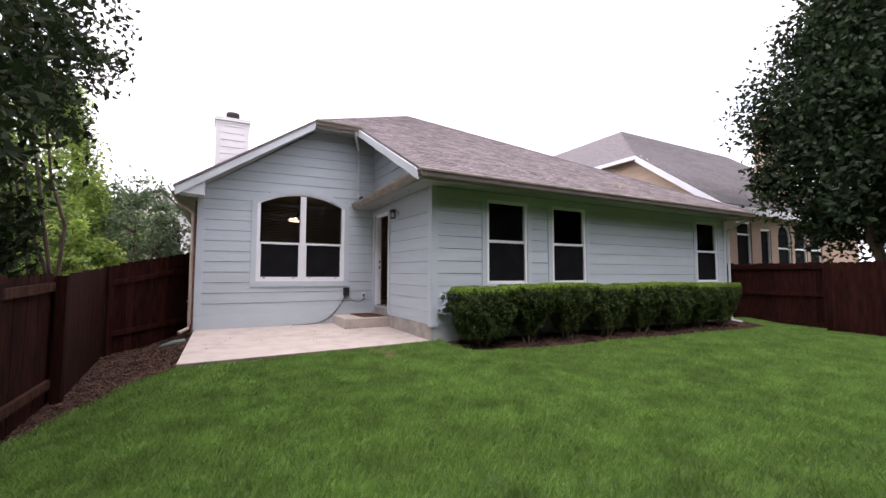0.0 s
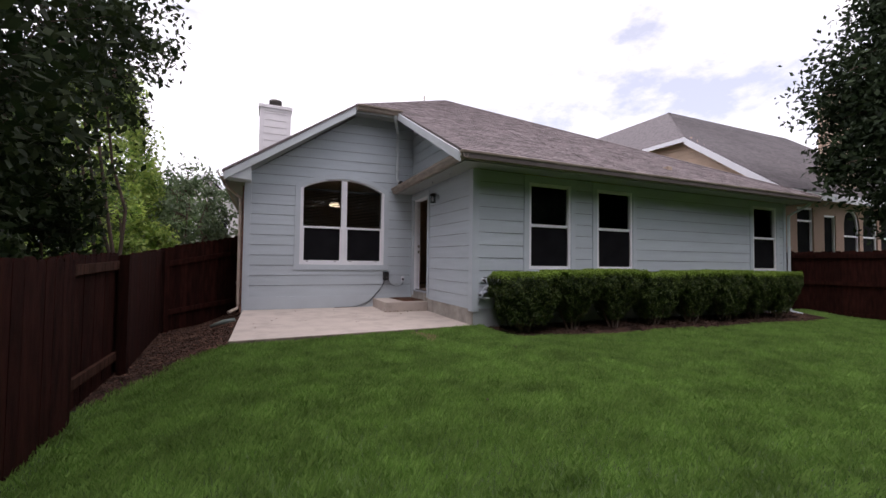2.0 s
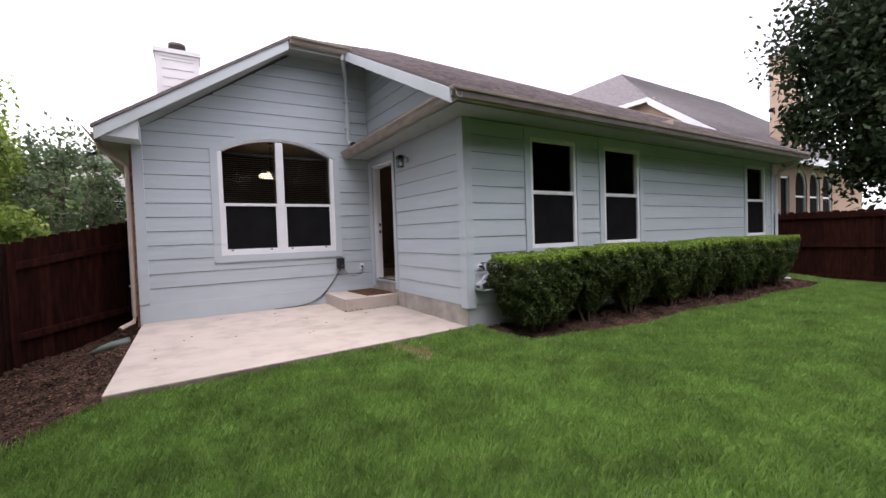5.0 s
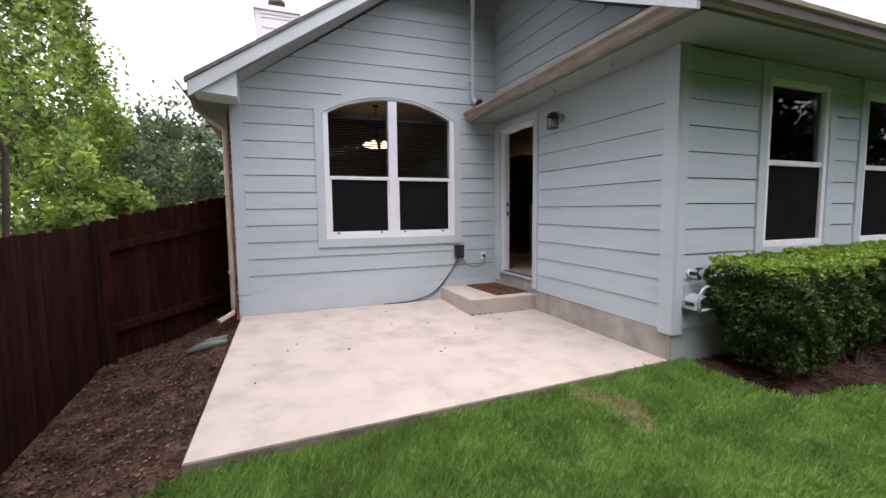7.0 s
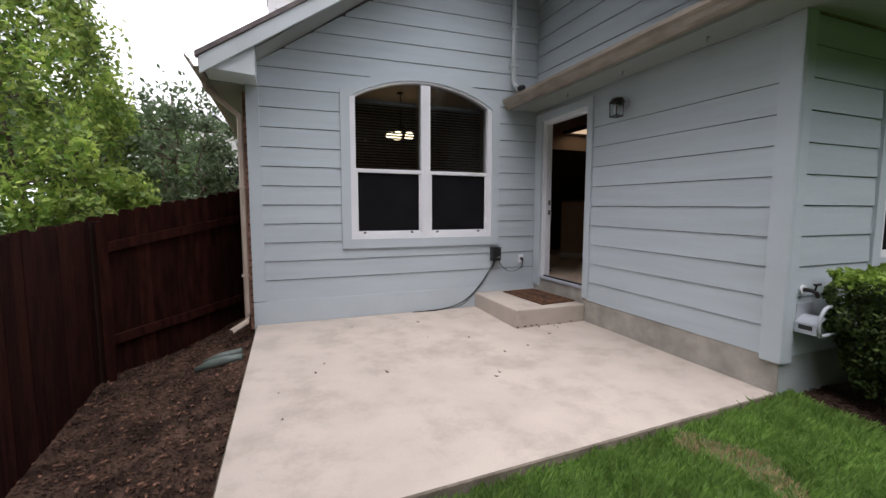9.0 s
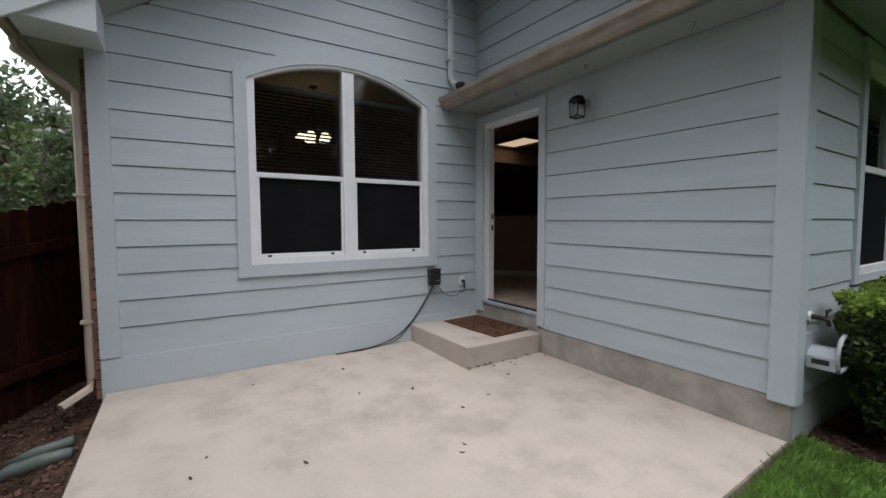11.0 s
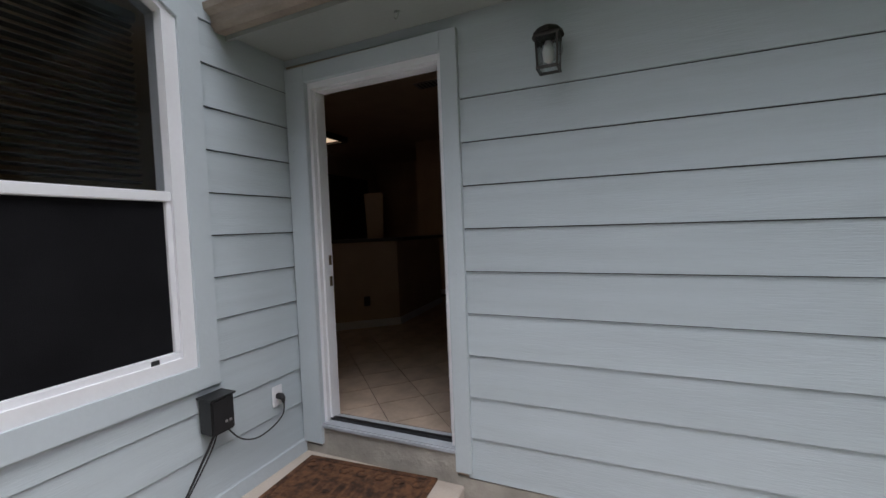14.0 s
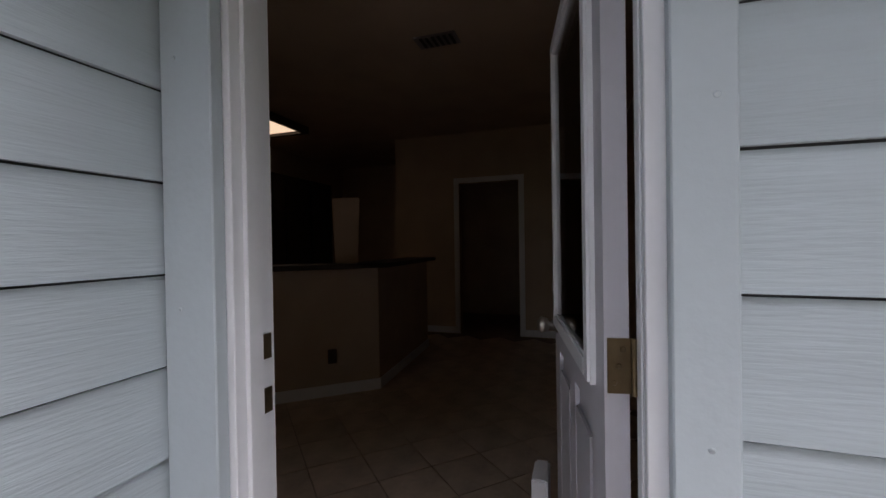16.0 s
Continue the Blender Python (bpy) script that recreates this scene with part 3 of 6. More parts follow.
# ---- windows ----
def sash_window(name, x0, x1, z0, z1, y, parent_label):
    """A white single-hung window in a rear wall with screens over dark glass; y: wall face."""
    w = tagged(new(name), parent_label, "window", "rear windows", "structure")
    mid = 1.65
    fr = 0.055
    bm = bmesh.new()
    for d in ((x0, x0 + fr, z0, z1), (x1 - fr, x1, z0, z1), (x0 + fr, x1 - fr, z1 - fr, z1), (x0 + fr, x1 - fr, z0, z0 + fr)):
        box(bm, d[0], d[1], y - 0.02, y + 0.08, d[2], d[3])
    bevel(bm, 0.004, 1)
    part("window_frame", bm, WHITE, w)
    boxpart("meeting_rail", (x0 + fr, x1 - fr, y - 0.012, y + 0.06, mid - 0.025, mid + 0.025), WHITE, w, "", 0.004)
    boxpart("pane", (x0 + fr, x1 - fr, y + 0.028, y + 0.034, mid + 0.025, z1 - fr), GLASS, w).visible_shadow = False
    boxpart("screen", (x0 + fr, x1 - fr, y + 0.040, y + 0.044, mid + 0.025, z1 - fr), SCREEN, w, "dark solar screen")
    boxpart("screen", (x0 + fr, x1 - fr, y + 0.010, y + 0.014, z0 + fr, mid - 0.025), SCREEN, w, "dark solar screen")
    bm = bmesh.new()
    for a, b, c, d in ((x0 - 0.1, x0, z0 - 0.06, z1 + 0.12), (x1, x1 + 0.1, z0 - 0.06, z1 + 0.12), (x0, x1, z1, z1 + 0.12), (x0, x1, z0 - 0.06, z0)):
        box(bm, a, b, y - 0.034, y, c, d)
    part("trim", bm, TRIM_BLUE, w)
    return w


for k, (a, b, c, d) in enumerate(SOUTH_HOLES):
    sash_window(f"window_{k + 2}", a, b, c + 0.01, d, Y_S, "white single-hung window with dark solar screens")

w1 = tagged(new("window_1"), "wide white window with a segmental arched head", "window", kind="structure")
N = 24
XS = [ARCH_L + (ARCH_R - ARCH_L) * k / N for k in range(N + 1)]


def ring(bm, inner, outer, y0, y1, z_low_in, z_low_out, head=None):
    """A frame between two arched outlines (grow values), open shape closed by its sill."""
    def outline(g, zl, h=None):
        xs = [ARCH_L - g + (ARCH_R - ARCH_L + 2 * g) * k / N for k in range(N + 1)]
        return [(xs[0], zl)] + [(x, arch(x, g if h is None else h)) for x in xs] + [(xs[-1], zl)]
    a, b = outline(inner, z_low_in, head), outline(outer, z_low_out)
    va = [[bm.verts.new((x, y, z)) for x, z in a] for y in (y0, y1)]
    vb = [[bm.verts.new((x, y, z)) for x, z in b] for y in (y0, y1)]
    n = len(a)
    for i in range(n):
        j = (i + 1) % n
        bm.faces.new((va[0][i], va[0][j], vb[0][j], vb[0][i]))
        bm.faces.new((va[1][j], va[1][i], vb[1][i], vb[1][j]))
        bm.faces.new((va[0][j], va[0][i], va[1][i], va[1][j]))
        bm.faces.new((vb[0][i], vb[0][j], vb[1][j], vb[1][i]))


bm = bmesh.new()
ring(bm, 0.0125, 0.115, -0.036, 0.0, ARCH_SILL - 0.0065, ARCH_SILL - 0.112)
part("trim", bm, TRIM_BLUE, w1, "pale blue surround boards")
bm = bmesh.new()
ring(bm, -0.05, 0.012, -0.022, 0.09, ARCH_SILL + 0.055, ARCH_SILL - 0.006, -0.012)
part("window_frame", bm, WHITE, w1)
MX = -1.566
bm = bmesh.new()
box(bm, MX - 0.058, MX + 0.058, -0.02, 0.09, ARCH_SILL + 0.04, ARCH_TOP - 0.03)
box(bm, MX - 0.02, MX + 0.02, -0.026, 0.0, ARCH_SILL + 0.04, ARCH_TOP - 0.03)
part("mullion", bm, WHITE, w1)
for x0, x1 in ((ARCH_L + 0.05, MX - 0.058), (MX + 0.058, ARCH_R - 0.05)):
    boxpart("meeting_rail", (x0, x1, -0.012, 0.07, 1.675, 1.72), WHITE, w1, "", 0.004)
    boxpart("bottom_rail", (x0, x1, -0.005, 0.06, ARCH_SILL + 0.04, ARCH_SILL + 0.085), WHITE, w1, "", 0.004)
    bm = bmesh.new()
    for k in (0.12, 0.85):
        box(bm, x0 + (x1 - x0) * k - 0.016, x0 + (x1 - x0) * k + 0.016, -0.012, -0.006, ARCH_SILL + 0.055, ARCH_SILL + 0.075)
    part("sash_vent", bm, BLACK, w1)
    for a, b in ((x0, x0 + 0.024), (x1 - 0.024, x1)):
        boxpart("sash_stile", (a, b, -0.006, 0.06, ARCH_SILL + 0.085, 1.675), WHITE, w1, "", 0.003)
    boxpart("screen", (x0 + 0.024, x1 - 0.024, 0.012, 0.016, ARCH_SILL + 0.085, 1.675), SCREEN, w1, "dark solar screen")
    xs = [x0 + (x1 - x0) * k / 14 for k in range(15)]
    bm = bmesh.new()
    prism(bm, [(x, 1.72) for x in xs] + [(x, arch(x, -0.01)) for x in reversed(xs)], lambda u, z: (u, 0.030, z), lambda u, z: (u, 0.035, z))
    part("pane", bm, GLASS, w1).visible_shadow = False
    # blind behind the glass
    blind = thing("window_blind", "dark slatted blind hanging behind the arched window", "blind", "window blinds")
    boxpart("headrail", (x0, x1, 0.155, 0.20, 2.50, 2.54), HEADRAIL, blind)
    slat = None
    for k in range(46):
        z = 2.475 - k * 0.0335
        if slat is None:
            bm = bmesh.new()
            for s0, s1 in ((-0.013, 0.0), (0.0, 0.013)):
                v = [bm.verts.new(p) for p in ((x0 + 0.01, s0, -s0 * 0.35), (x1 - 0.01, s0, -s0 * 0.35), (x1 - 0.01, s1, -s1 * 0.35), (x0 + 0.01, s1, -s1 * 0.35))]
                w = [bm.verts.new((p.co.x, p.co.y, p.co.z + 0.003)) for p in v]
                bm.faces.new(v[::-1])
                bm.faces.new(w)
                for i in range(4):
                    bm.faces.new((v[i], v[(i + 1) % 4], w[(i + 1) % 4], w[i]))
            slat = mesh_of("slat", bm, SLAT)
        o = new("slat", slat)
        o.parent, o.location = blind, (0, 0.178, z)

# ---- back door ----
d1 = tagged(new("door_1"), "half-glazed painted back door standing open inward", "door", kind="structure")
Y0, Y1 = -DOOR[1], -DOOR[0]
bm = bmesh.new()
for a, b, c, d in ((Y1 - 0.018, -0.023, 0.245, 2.482), (Y0 - 0.083, Y0 + 0.005, 0.255, 2.482), (Y0 + 0.005, Y1 - 0.018, 2.388, 2.482)):
    box(bm, -0.034, 0.0, a, b, c, d)
bevel(bm, 0.003, 1)
part("trim", bm, TRIM_BLUE, d1, "pale blue casing boards")
bm = bmesh.new()
for a, b, c, d in ((Y1 - 0.035, Y1 - 0.003, DOOR[2], 2.43), (Y0 + 0.003, Y0 + 0.035, DOOR[2], 2.43), (Y0 + 0.035, Y1 - 0.035, 2.355, 2.43)):
    box(bm, 0.001, 0.125, a, b, c, d)
for a, b, c, d in ((Y1 - 0.048, Y1 - 0.035, DOOR[2], 2.352), (Y0 + 0.035, Y0 + 0.039, DOOR[2], 2.352), (Y0 + 0.039, Y1 - 0.048, 2.345, 2.3545)):
    box(bm, 0.03, 0.075, a, b, c, d)
bevel(bm, 0.004, 1)
part("door_frame", bm, WHITE, d1)
bm = bmesh.new()
box(bm, -0.03, 0.13, Y0, Y1, 0.342, 0.372)
bevel(bm, 0.008)
part("threshold", bm, GREY_PLASTIC, d1, "pale grey metal sill")
boxpart("riser", (-0.014, 0.0, Y0 - 0.0, Y1, 0.222, 0.342), FOUNDATION, d1, "stained concrete below the sill")
boxpart("sweep", (0.03, 0.06, Y0 + 0.035, Y1 - 0.035, 0.372, 0.388), BLACK, d1)
for y, z in ((Y0 - 0.05, 0.75), (Y0 - 0.045, 1.28), (Y0 - 0.055, 1.79), (Y0 - 0.05, 2.2), (-0.06, 0.9), (-0.07, 1.45), (-0.065, 2.0)):
    bm = bmesh.new()
    tube(bm, [(-0.0335, y, z), (-0.036, y, z - 0.001)], [0.006, 0.004], 8)
    part("nail_head", bm, TRIM_BLUE, d1)
for z in (1.345, 1.215):
    boxpart("strike_plate", (0.078, 0.112, Y1 - 0.0375, Y1 - 0.0345, z - 0.03, z + 0.03), BRASS, d1)
# the leaf, built closed along its own axis, then swung inward
LW, LH = 0.80, 1.955
leaf = new("door_leaf")
leaf.parent = d1
leaf.matrix_local = pose(0.128, Y0 + 0.047, 0.385, 0, 0, -80.5)
bm = bmesh.new()
def leafbox(a, b, c, d, x0=-0.045, x1=0.0):
    box(bm, x0, x1, a, b, c, d)
leafbox(0, 0.12, 0, LH)
leafbox(LW - 0.12, LW, 0, LH)
leafbox(0.12, LW - 0.12, LH - 0.14, LH)
leafbox(0.12, LW - 0.12, 0.82, 0.95)
leafbox(0.12, LW - 0.12, 0, 0.2)
leafbox(0.12, LW - 0.12, 0.2, 0.82, -0.033, -0.012)
leafbox(LW / 2 - 0.045, LW / 2 + 0.045, 0.2, 0.82, -0.045, 0.0)
part("slab", bm, DOOR_PAINT, leaf)
bm = bmesh.new()
for a, b, c, d in ((0.075, 0.125, 0.9, 1.9), (LW - 0.125, LW - 0.075, 0.9, 1.9), (0.125, LW - 0.125, 1.85, 1.9), (0.125, LW - 0.125, 0.9, 0.95)):
    leafbox(a, b, c, d, -0.062, 0.012)
bevel(bm, 0.006)
part("glazing_frame", bm, WHITE, leaf)
bm = bmesh.new()
for a in (0.155, LW / 2 + 0.07):
    leafbox(a, a + 0.215, 0.25, 0.76, -0.043, -0.03)
bevel(bm, 0.008)
part("panel", bm, DOOR_PAINT, leaf)
boxpart("pane", (-0.05, -0.044, 0.125, LW - 0.125, 0.95, 1.85), GLASS, leaf).visible_shadow = False
bm = bmesh.new()
tube(bm, [(-0.045, LW - 0.065, 0.90), (-0.075, LW - 0.065, 0.90), (-0.08, LW - 0.065, 0.90), (-0.105, LW - 0.065, 0.90), (-0.118, LW - 0.065, 0.90)], [0.03, 0.012, 0.024, 0.03, 0.016], 14)
tube(bm, [(-0.045, LW - 0.065, 1.03), (-0.062, LW - 0.065, 1.03)], [0.028, 0.024], 14)
smooth(part("door_knob", bm, STEEL, leaf, "chrome knob and deadbolt"))
for z in (0.24, 0.965, 1.74):
    bm = bmesh.new()
    box(bm, -0.040, 0.004, -0.0035, -0.0005, z - 0.052, z + 0.052)
    tube(bm, [(0.008, -0.008, z - 0.054), (0.008, -0.008, z + 0.054)], 0.0065)
    for k in (-0.032, 0.0, 0.032):
        tube(bm, [(-0.02 + 0.25 * k, -0.003, z + k), (-0.02 + 0.25 * k, -0.0055, z + k)], [0.006, 0.004], 8)
    part("hinge", bm, BRASS, leaf, "worn brass butt hinge")

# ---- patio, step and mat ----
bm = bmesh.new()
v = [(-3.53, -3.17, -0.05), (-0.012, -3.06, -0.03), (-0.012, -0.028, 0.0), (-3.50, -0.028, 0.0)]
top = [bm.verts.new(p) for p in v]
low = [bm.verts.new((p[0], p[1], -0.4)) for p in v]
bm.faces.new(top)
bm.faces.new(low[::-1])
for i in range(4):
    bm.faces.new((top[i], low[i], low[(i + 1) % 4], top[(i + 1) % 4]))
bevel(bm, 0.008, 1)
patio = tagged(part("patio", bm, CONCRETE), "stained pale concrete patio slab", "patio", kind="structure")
# the slab's side and bevel faces take a darker, browner concrete
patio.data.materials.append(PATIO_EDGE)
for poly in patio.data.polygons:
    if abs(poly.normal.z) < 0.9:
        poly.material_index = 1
bm = bmesh.new()
box(bm, -0.905, -0.013, -1.07, -0.03, -0.02, 0.182)
bevel(bm, 0.009, 1)
tagged(part("concrete_step", bm, CONCRETE), "low pale concrete step below the back door", "step")

door_mat = thing("door_mat", "worn brown coir door mat lying askew on the step", "mat")
bm = bmesh.new()
box(bm, -0.24, 0.24, -0.405, 0.405, 0.001, 0.015)
bevel(bm, 0.004, 1)
part("coir_pad", bm, MAT_COIR, door_mat)
bm = bmesh.new()
for a, b, c, d in ((-0.215, -0.20, -0.38, 0.38), (0.20, 0.215, -0.38, 0.38), (-0.20, 0.20, -0.38, -0.365), (-0.20, 0.20, 0.365, 0.38)):
    box(bm, a, b, c, d, 0.014, 0.0175)
part("border", bm, MAT_DARK, door_mat)
# a scrolled pattern inside the border
for k in range(7):
    y = -0.33 + k * 0.11
    for x in (-0.15, 0.15):
        bm = bmesh.new()
        tube(bm, [(x + 0.028 * math.cos(a * 0.9), y + 0.034 * math.sin(a * 0.9), 0.0145) for a in range(6)], 0.005, 5)
        part("scroll", bm, MAT_DARK, door_mat)
bm = bmesh.new()
for k in range(9):
    y = -0.25 + k * 0.055
    box(bm, -0.05, 0.045, y, y + 0.035, 0.014, 0.0175)
part("printing", bm, MAT_DARK, door_mat, "faded unreadable dark lettering")
door_mat.matrix_world = pose(-0.29, -0.535, 0.183, 0, 0, 3.5)

# ---- ground ----
def ground_z(x, y):
    z = -0.07 - 0.05 * min(1.0, max(0.0, -x / 3.0)) - 0.075 * min(1.0, max(0.0, (-3.1 - y) / 0.8)) * min(1.0, max(0.2, 0.6 + 0.5 * x)) - 0.02 * max(0.0, -3.2 - y)
    t = min(max((-3.45 - x) / 1.0, 0.0), 1.3)
    z -= 0.20 * t * t * (3 - 2 * t) if t <= 1 else 0.20 + 0.05 * (t - 1)
    z -= 0.008 * max(0.0, x - 3.0)
    return z


def mulch_side(x, y):
    """True on the bare strip beside the left fence."""
    edge = -3.70 - 0.74 * max(0.0, -3.3 - y) + 0.05 * math.sin(3.1 * y) + 0.16 * noise.noise((x * 4, y * 4, 7)) if y < -3.2 else -3.5
    return x < edge


def mulch_bed(x, y):
    return 0.16 + 0.45 * max(0.0, -3.4 - y) < x < 8.9 and y > -3.86 + 0.05 * math.sin(2.3 * x) - 0.1 * min(1, max(0, x - 1))


xs = np.concatenate([np.linspace(-400, -30, 6), np.linspace(-12, 14, 261), np.linspace(30, 400, 6)])
ys = np.concatenate([np.linspace(-400, -30, 6), np.linspace(-16, 16, 321), np.linspace(30, 400, 6)])
gv = [(float(x), float(y), ground_z(max(-12, min(14, x)), max(-16, min(16, y))) + (0.01 * noise.noise((x * 1.7, y * 1.7, 0)))) for y in ys for x in xs]
nx = len(xs)
gf, gm = [], []
for j in range(len(ys) - 1):
    for i in range(nx - 1):
        gf.append((j * nx + i, j * nx + i + 1, (j + 1) * nx + i + 1, (j + 1) * nx + i))
        cx, cy = 0.5 * (xs[i] + xs[i + 1]), 0.5 * (ys[j] + ys[j + 1])
        gm.append(1 if (-4.95 < cx < 0 and cy > -16 and mulch_side(cx, cy)) or (mulch_bed(cx, cy) and cy < 0) else 0)
ground = quads("ground", gv, gf, LAWN)
ground.data.materials.append(SOIL)
ground.data.polygons.foreach_set("material_index", gm)
smooth(ground)
tagged(ground, "mown green lawn with bare mulch strips", "ground", kind="structure")

# ---- plants ----
def rand_dirs(n, rng):
    d = rng.normal(size=(n, 3))
    return d / np.linalg.norm(d, axis=1, keepdims=True)


def leaf_mesh(name, centres, size, material, rng, parent, up=0.3, slim=0.5):
    """Many small folded leaves at the given centres."""
    n = len(centres)
    nrm = rand_dirs(n, rng) + np.array([0, 0, up])
    nrm /= np.linalg.norm(nrm, axis=1, keepdims=True)
    a = np.cross(nrm, rand_dirs(n, rng))
    a /= np.linalg.norm(a, axis=1, keepdims=True) + 1e-9
    b = np.cross(nrm, a)
    s = size * rng.uniform(0.6, 1.3, (n, 1))
    v = np.stack([centres - a * s, centres + b * s * slim - nrm * s * 0.12, centres + a * s, centres - b * s * slim - nrm * s * 0.12], 1).reshape(-1, 3)
    me = bpy.data.meshes.new(name)
    me.vertices.add(4 * n)
    me.vertices.foreach_set("co", v.ravel())
    me.loops.add(4 * n)
    me.loops.foreach_set("vertex_index", np.arange(4 * n))
    me.polygons.add(n)
    me.polygons.foreach_set("loop_start", np.arange(n) * 4)
    me.polygons.foreach_set("loop_total", np.full(n, 4))
    me.materials.append(material)
    me.update(calc_edges=True)
    me.validate()
    ob = new(name, me)
    ob.parent = parent
    return ob


def limb(rng, start, end, bend, n=7):
    s, e = np.array(start, float), np.array(end, float)
    off = rng.normal(size=(n, 3)) * bend
    off[0] = off[-1] = 0
    return [tuple(s + (e - s) * (k / (n - 1)) + off[k]) for k in range(n)]


def tree(label, base, height, radius, crown_low, leaves, size, leafmat, barkmat, seed, trunks=1, trunk_r=0.12, clumps=70, lean=(0, 0), cone=0.0, clump_r=0.32, blossoms=0, bend=0.05, rise=0.75, group="trees behind the fences"):
    """A tree with tapered limbs and a crown of leaf clumps round the twig ends."""
    rng = np.random.default_rng(seed)
    ob = thing("tree", label, "tree", group, at=base)
    top = np.array([lean[0], lean[1], height])
    bm = bmesh.new()
    tips, hubs = [], []
    for k in range(trunks):
        ang = 2 * math.pi * k / trunks + 0.5
        spread = 0.0 if trunks == 1 else 0.35 * radius
        s = np.array([0.12 * math.cos(ang) * (trunks > 1), 0.12 * math.sin(ang) * (trunks > 1), -0.1])
        e = top * 0.8 + np.array([spread * math.cos(ang), spread * math.sin(ang), 0])
        pts = limb(rng, s, e, bend * radius, 9)
        r0 = trunk_r / (1 if trunks == 1 else 1.5)
        tube(bm, pts, [r0 * (1.15 - 0.95 * i / 8) for i in range(9)], 7)
        hubs += [np.array(p) for p in pts[3:]]
    trunk = smooth(part("trunk", bm, barkmat, ob))
    bm = bmesh.new()
    centre_z = 0.5 * (crown_low + height)
    for k in range(clumps):
        d = rand_dirs(1, rng)[0]
        rr = rng.uniform(0.45, 1.0) ** 0.6
        z = centre_z + d[2] * rr * 0.5 * (height - crown_low)
        f = (z - crown_low) / (height - crown_low)
        wide = radius * ((1 - cone) + cone * (1.15 - f)) * (1 + 0.18 * math.sin(5 * d[0] + seed) + 0.15 * math.sin(7 * d[1] + 2 * seed))
        tip = np.array([d[0] * rr * wide + lean[0] * f, d[1] * rr * wide + lean[1] * f, z])
        tips.append(tip)
        hub = min(hubs, key=lambda h: np.linalg.norm(h - tip) + 2.0 * max(0, h[2] - tip[2]))
        tube(bm, limb(rng, hub, tip, 0.06 * radius, 5), [0.3 * trunk_r, 0.22 * trunk_r, 0.15 * trunk_r, 0.1 * trunk_r, 0.004], 5)
    smooth(part("crown_wood", bm, barkmat, ob))
    tips = np.array(tips)
    pick = rng.integers(0, clumps, leaves)
    c = tips[pick] + np.clip(rng.normal(size=(leaves, 3)), -1.9, 1.9) * clump_r * radius * rng.uniform(0.5, 1.1, (clumps, 1))[pick] * np.array([1, 1, rise])
    c[:, 2] = np.maximum(c[:, 2], 0.6)
    # low twigs are held back by the fence
    off = np.hypot(c[:, 0], c[:, 1])
    held = np.where(c[:, 2] < 2.3, np.minimum(1.0, 0.93 * radius / np.maximum(off, 0.01)), 1.0)
    c[:, 0] *= held
    c[:, 1] *= held
    leaf_mesh("crown", c, size, leafmat, rng, ob)
    if blossoms:
        hi = tips[np.argsort(-tips[:, 2])[: clumps // 3]]
        pick = rng.integers(0, len(hi), blossoms)
        leaf_mesh("blossom", hi[pick] + rng.normal(size=(blossoms, 3)) * 0.12 * radius, size * 0.8, BLOSSOM, rng, ob)
    return ob


G = lambda x, y: (x, y, ground_z(x, y) - 0.02)
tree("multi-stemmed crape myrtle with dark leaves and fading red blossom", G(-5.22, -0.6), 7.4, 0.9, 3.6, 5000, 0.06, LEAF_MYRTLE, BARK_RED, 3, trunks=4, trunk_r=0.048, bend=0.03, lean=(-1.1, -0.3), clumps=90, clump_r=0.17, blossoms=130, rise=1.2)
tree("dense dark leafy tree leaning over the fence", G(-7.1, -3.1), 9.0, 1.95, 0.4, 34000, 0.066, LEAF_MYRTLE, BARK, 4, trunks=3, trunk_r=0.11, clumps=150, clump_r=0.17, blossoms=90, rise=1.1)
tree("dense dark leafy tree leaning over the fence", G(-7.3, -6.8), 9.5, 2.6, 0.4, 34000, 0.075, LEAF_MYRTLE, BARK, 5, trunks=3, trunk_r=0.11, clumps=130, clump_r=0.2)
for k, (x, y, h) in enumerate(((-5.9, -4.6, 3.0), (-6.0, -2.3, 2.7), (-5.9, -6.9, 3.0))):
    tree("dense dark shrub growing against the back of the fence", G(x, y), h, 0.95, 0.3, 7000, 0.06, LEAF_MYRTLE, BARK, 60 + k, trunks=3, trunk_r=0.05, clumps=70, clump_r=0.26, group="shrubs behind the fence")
tree("bright lime-green young tree behind the fence", G(-7.0, 4.4), 6.7, 1.95, 0.8, 15000, 0.064, LEAF_LIME, BARK, 6, trunks=2, trunk_r=0.07, clumps=85, clump_r=0.085, cone=0.75, rise=2.4)
tree("grey-green small tree beyond the side gate", G(-5.3, 6.2), 4.3, 1.45, 0.9, 6500, 0.07, LEAF_GREY, BARK, 7, trunks=3, trunk_r=0.08, clumps=80, clump_r=0.15)
tree("low yellow-green bush beyond the side gate", G(-5.9, 3.4), 2.2, 0.8, 0.5, 4500, 0.06, LEAF_LIME, BARK, 13, trunks=3, trunk_r=0.04, clumps=50, clump_r=0.2)
tree("tall mid-green tree far behind the fence", G(-11.5, 9.0), 7.0, 3.2, 1.0, 13000, 0.14, LEAF_MID, BARK, 8, trunk_r=0.2, clumps=110, clump_r=0.2)
tree("leafy green tree far behind the fence", G(-8.6, 13.5), 5.2, 2.6, 0.8, 10000, 0.15, LEAF_MID, BARK, 9, trunk_r=0.18, clumps=90, clump_r=0.2)
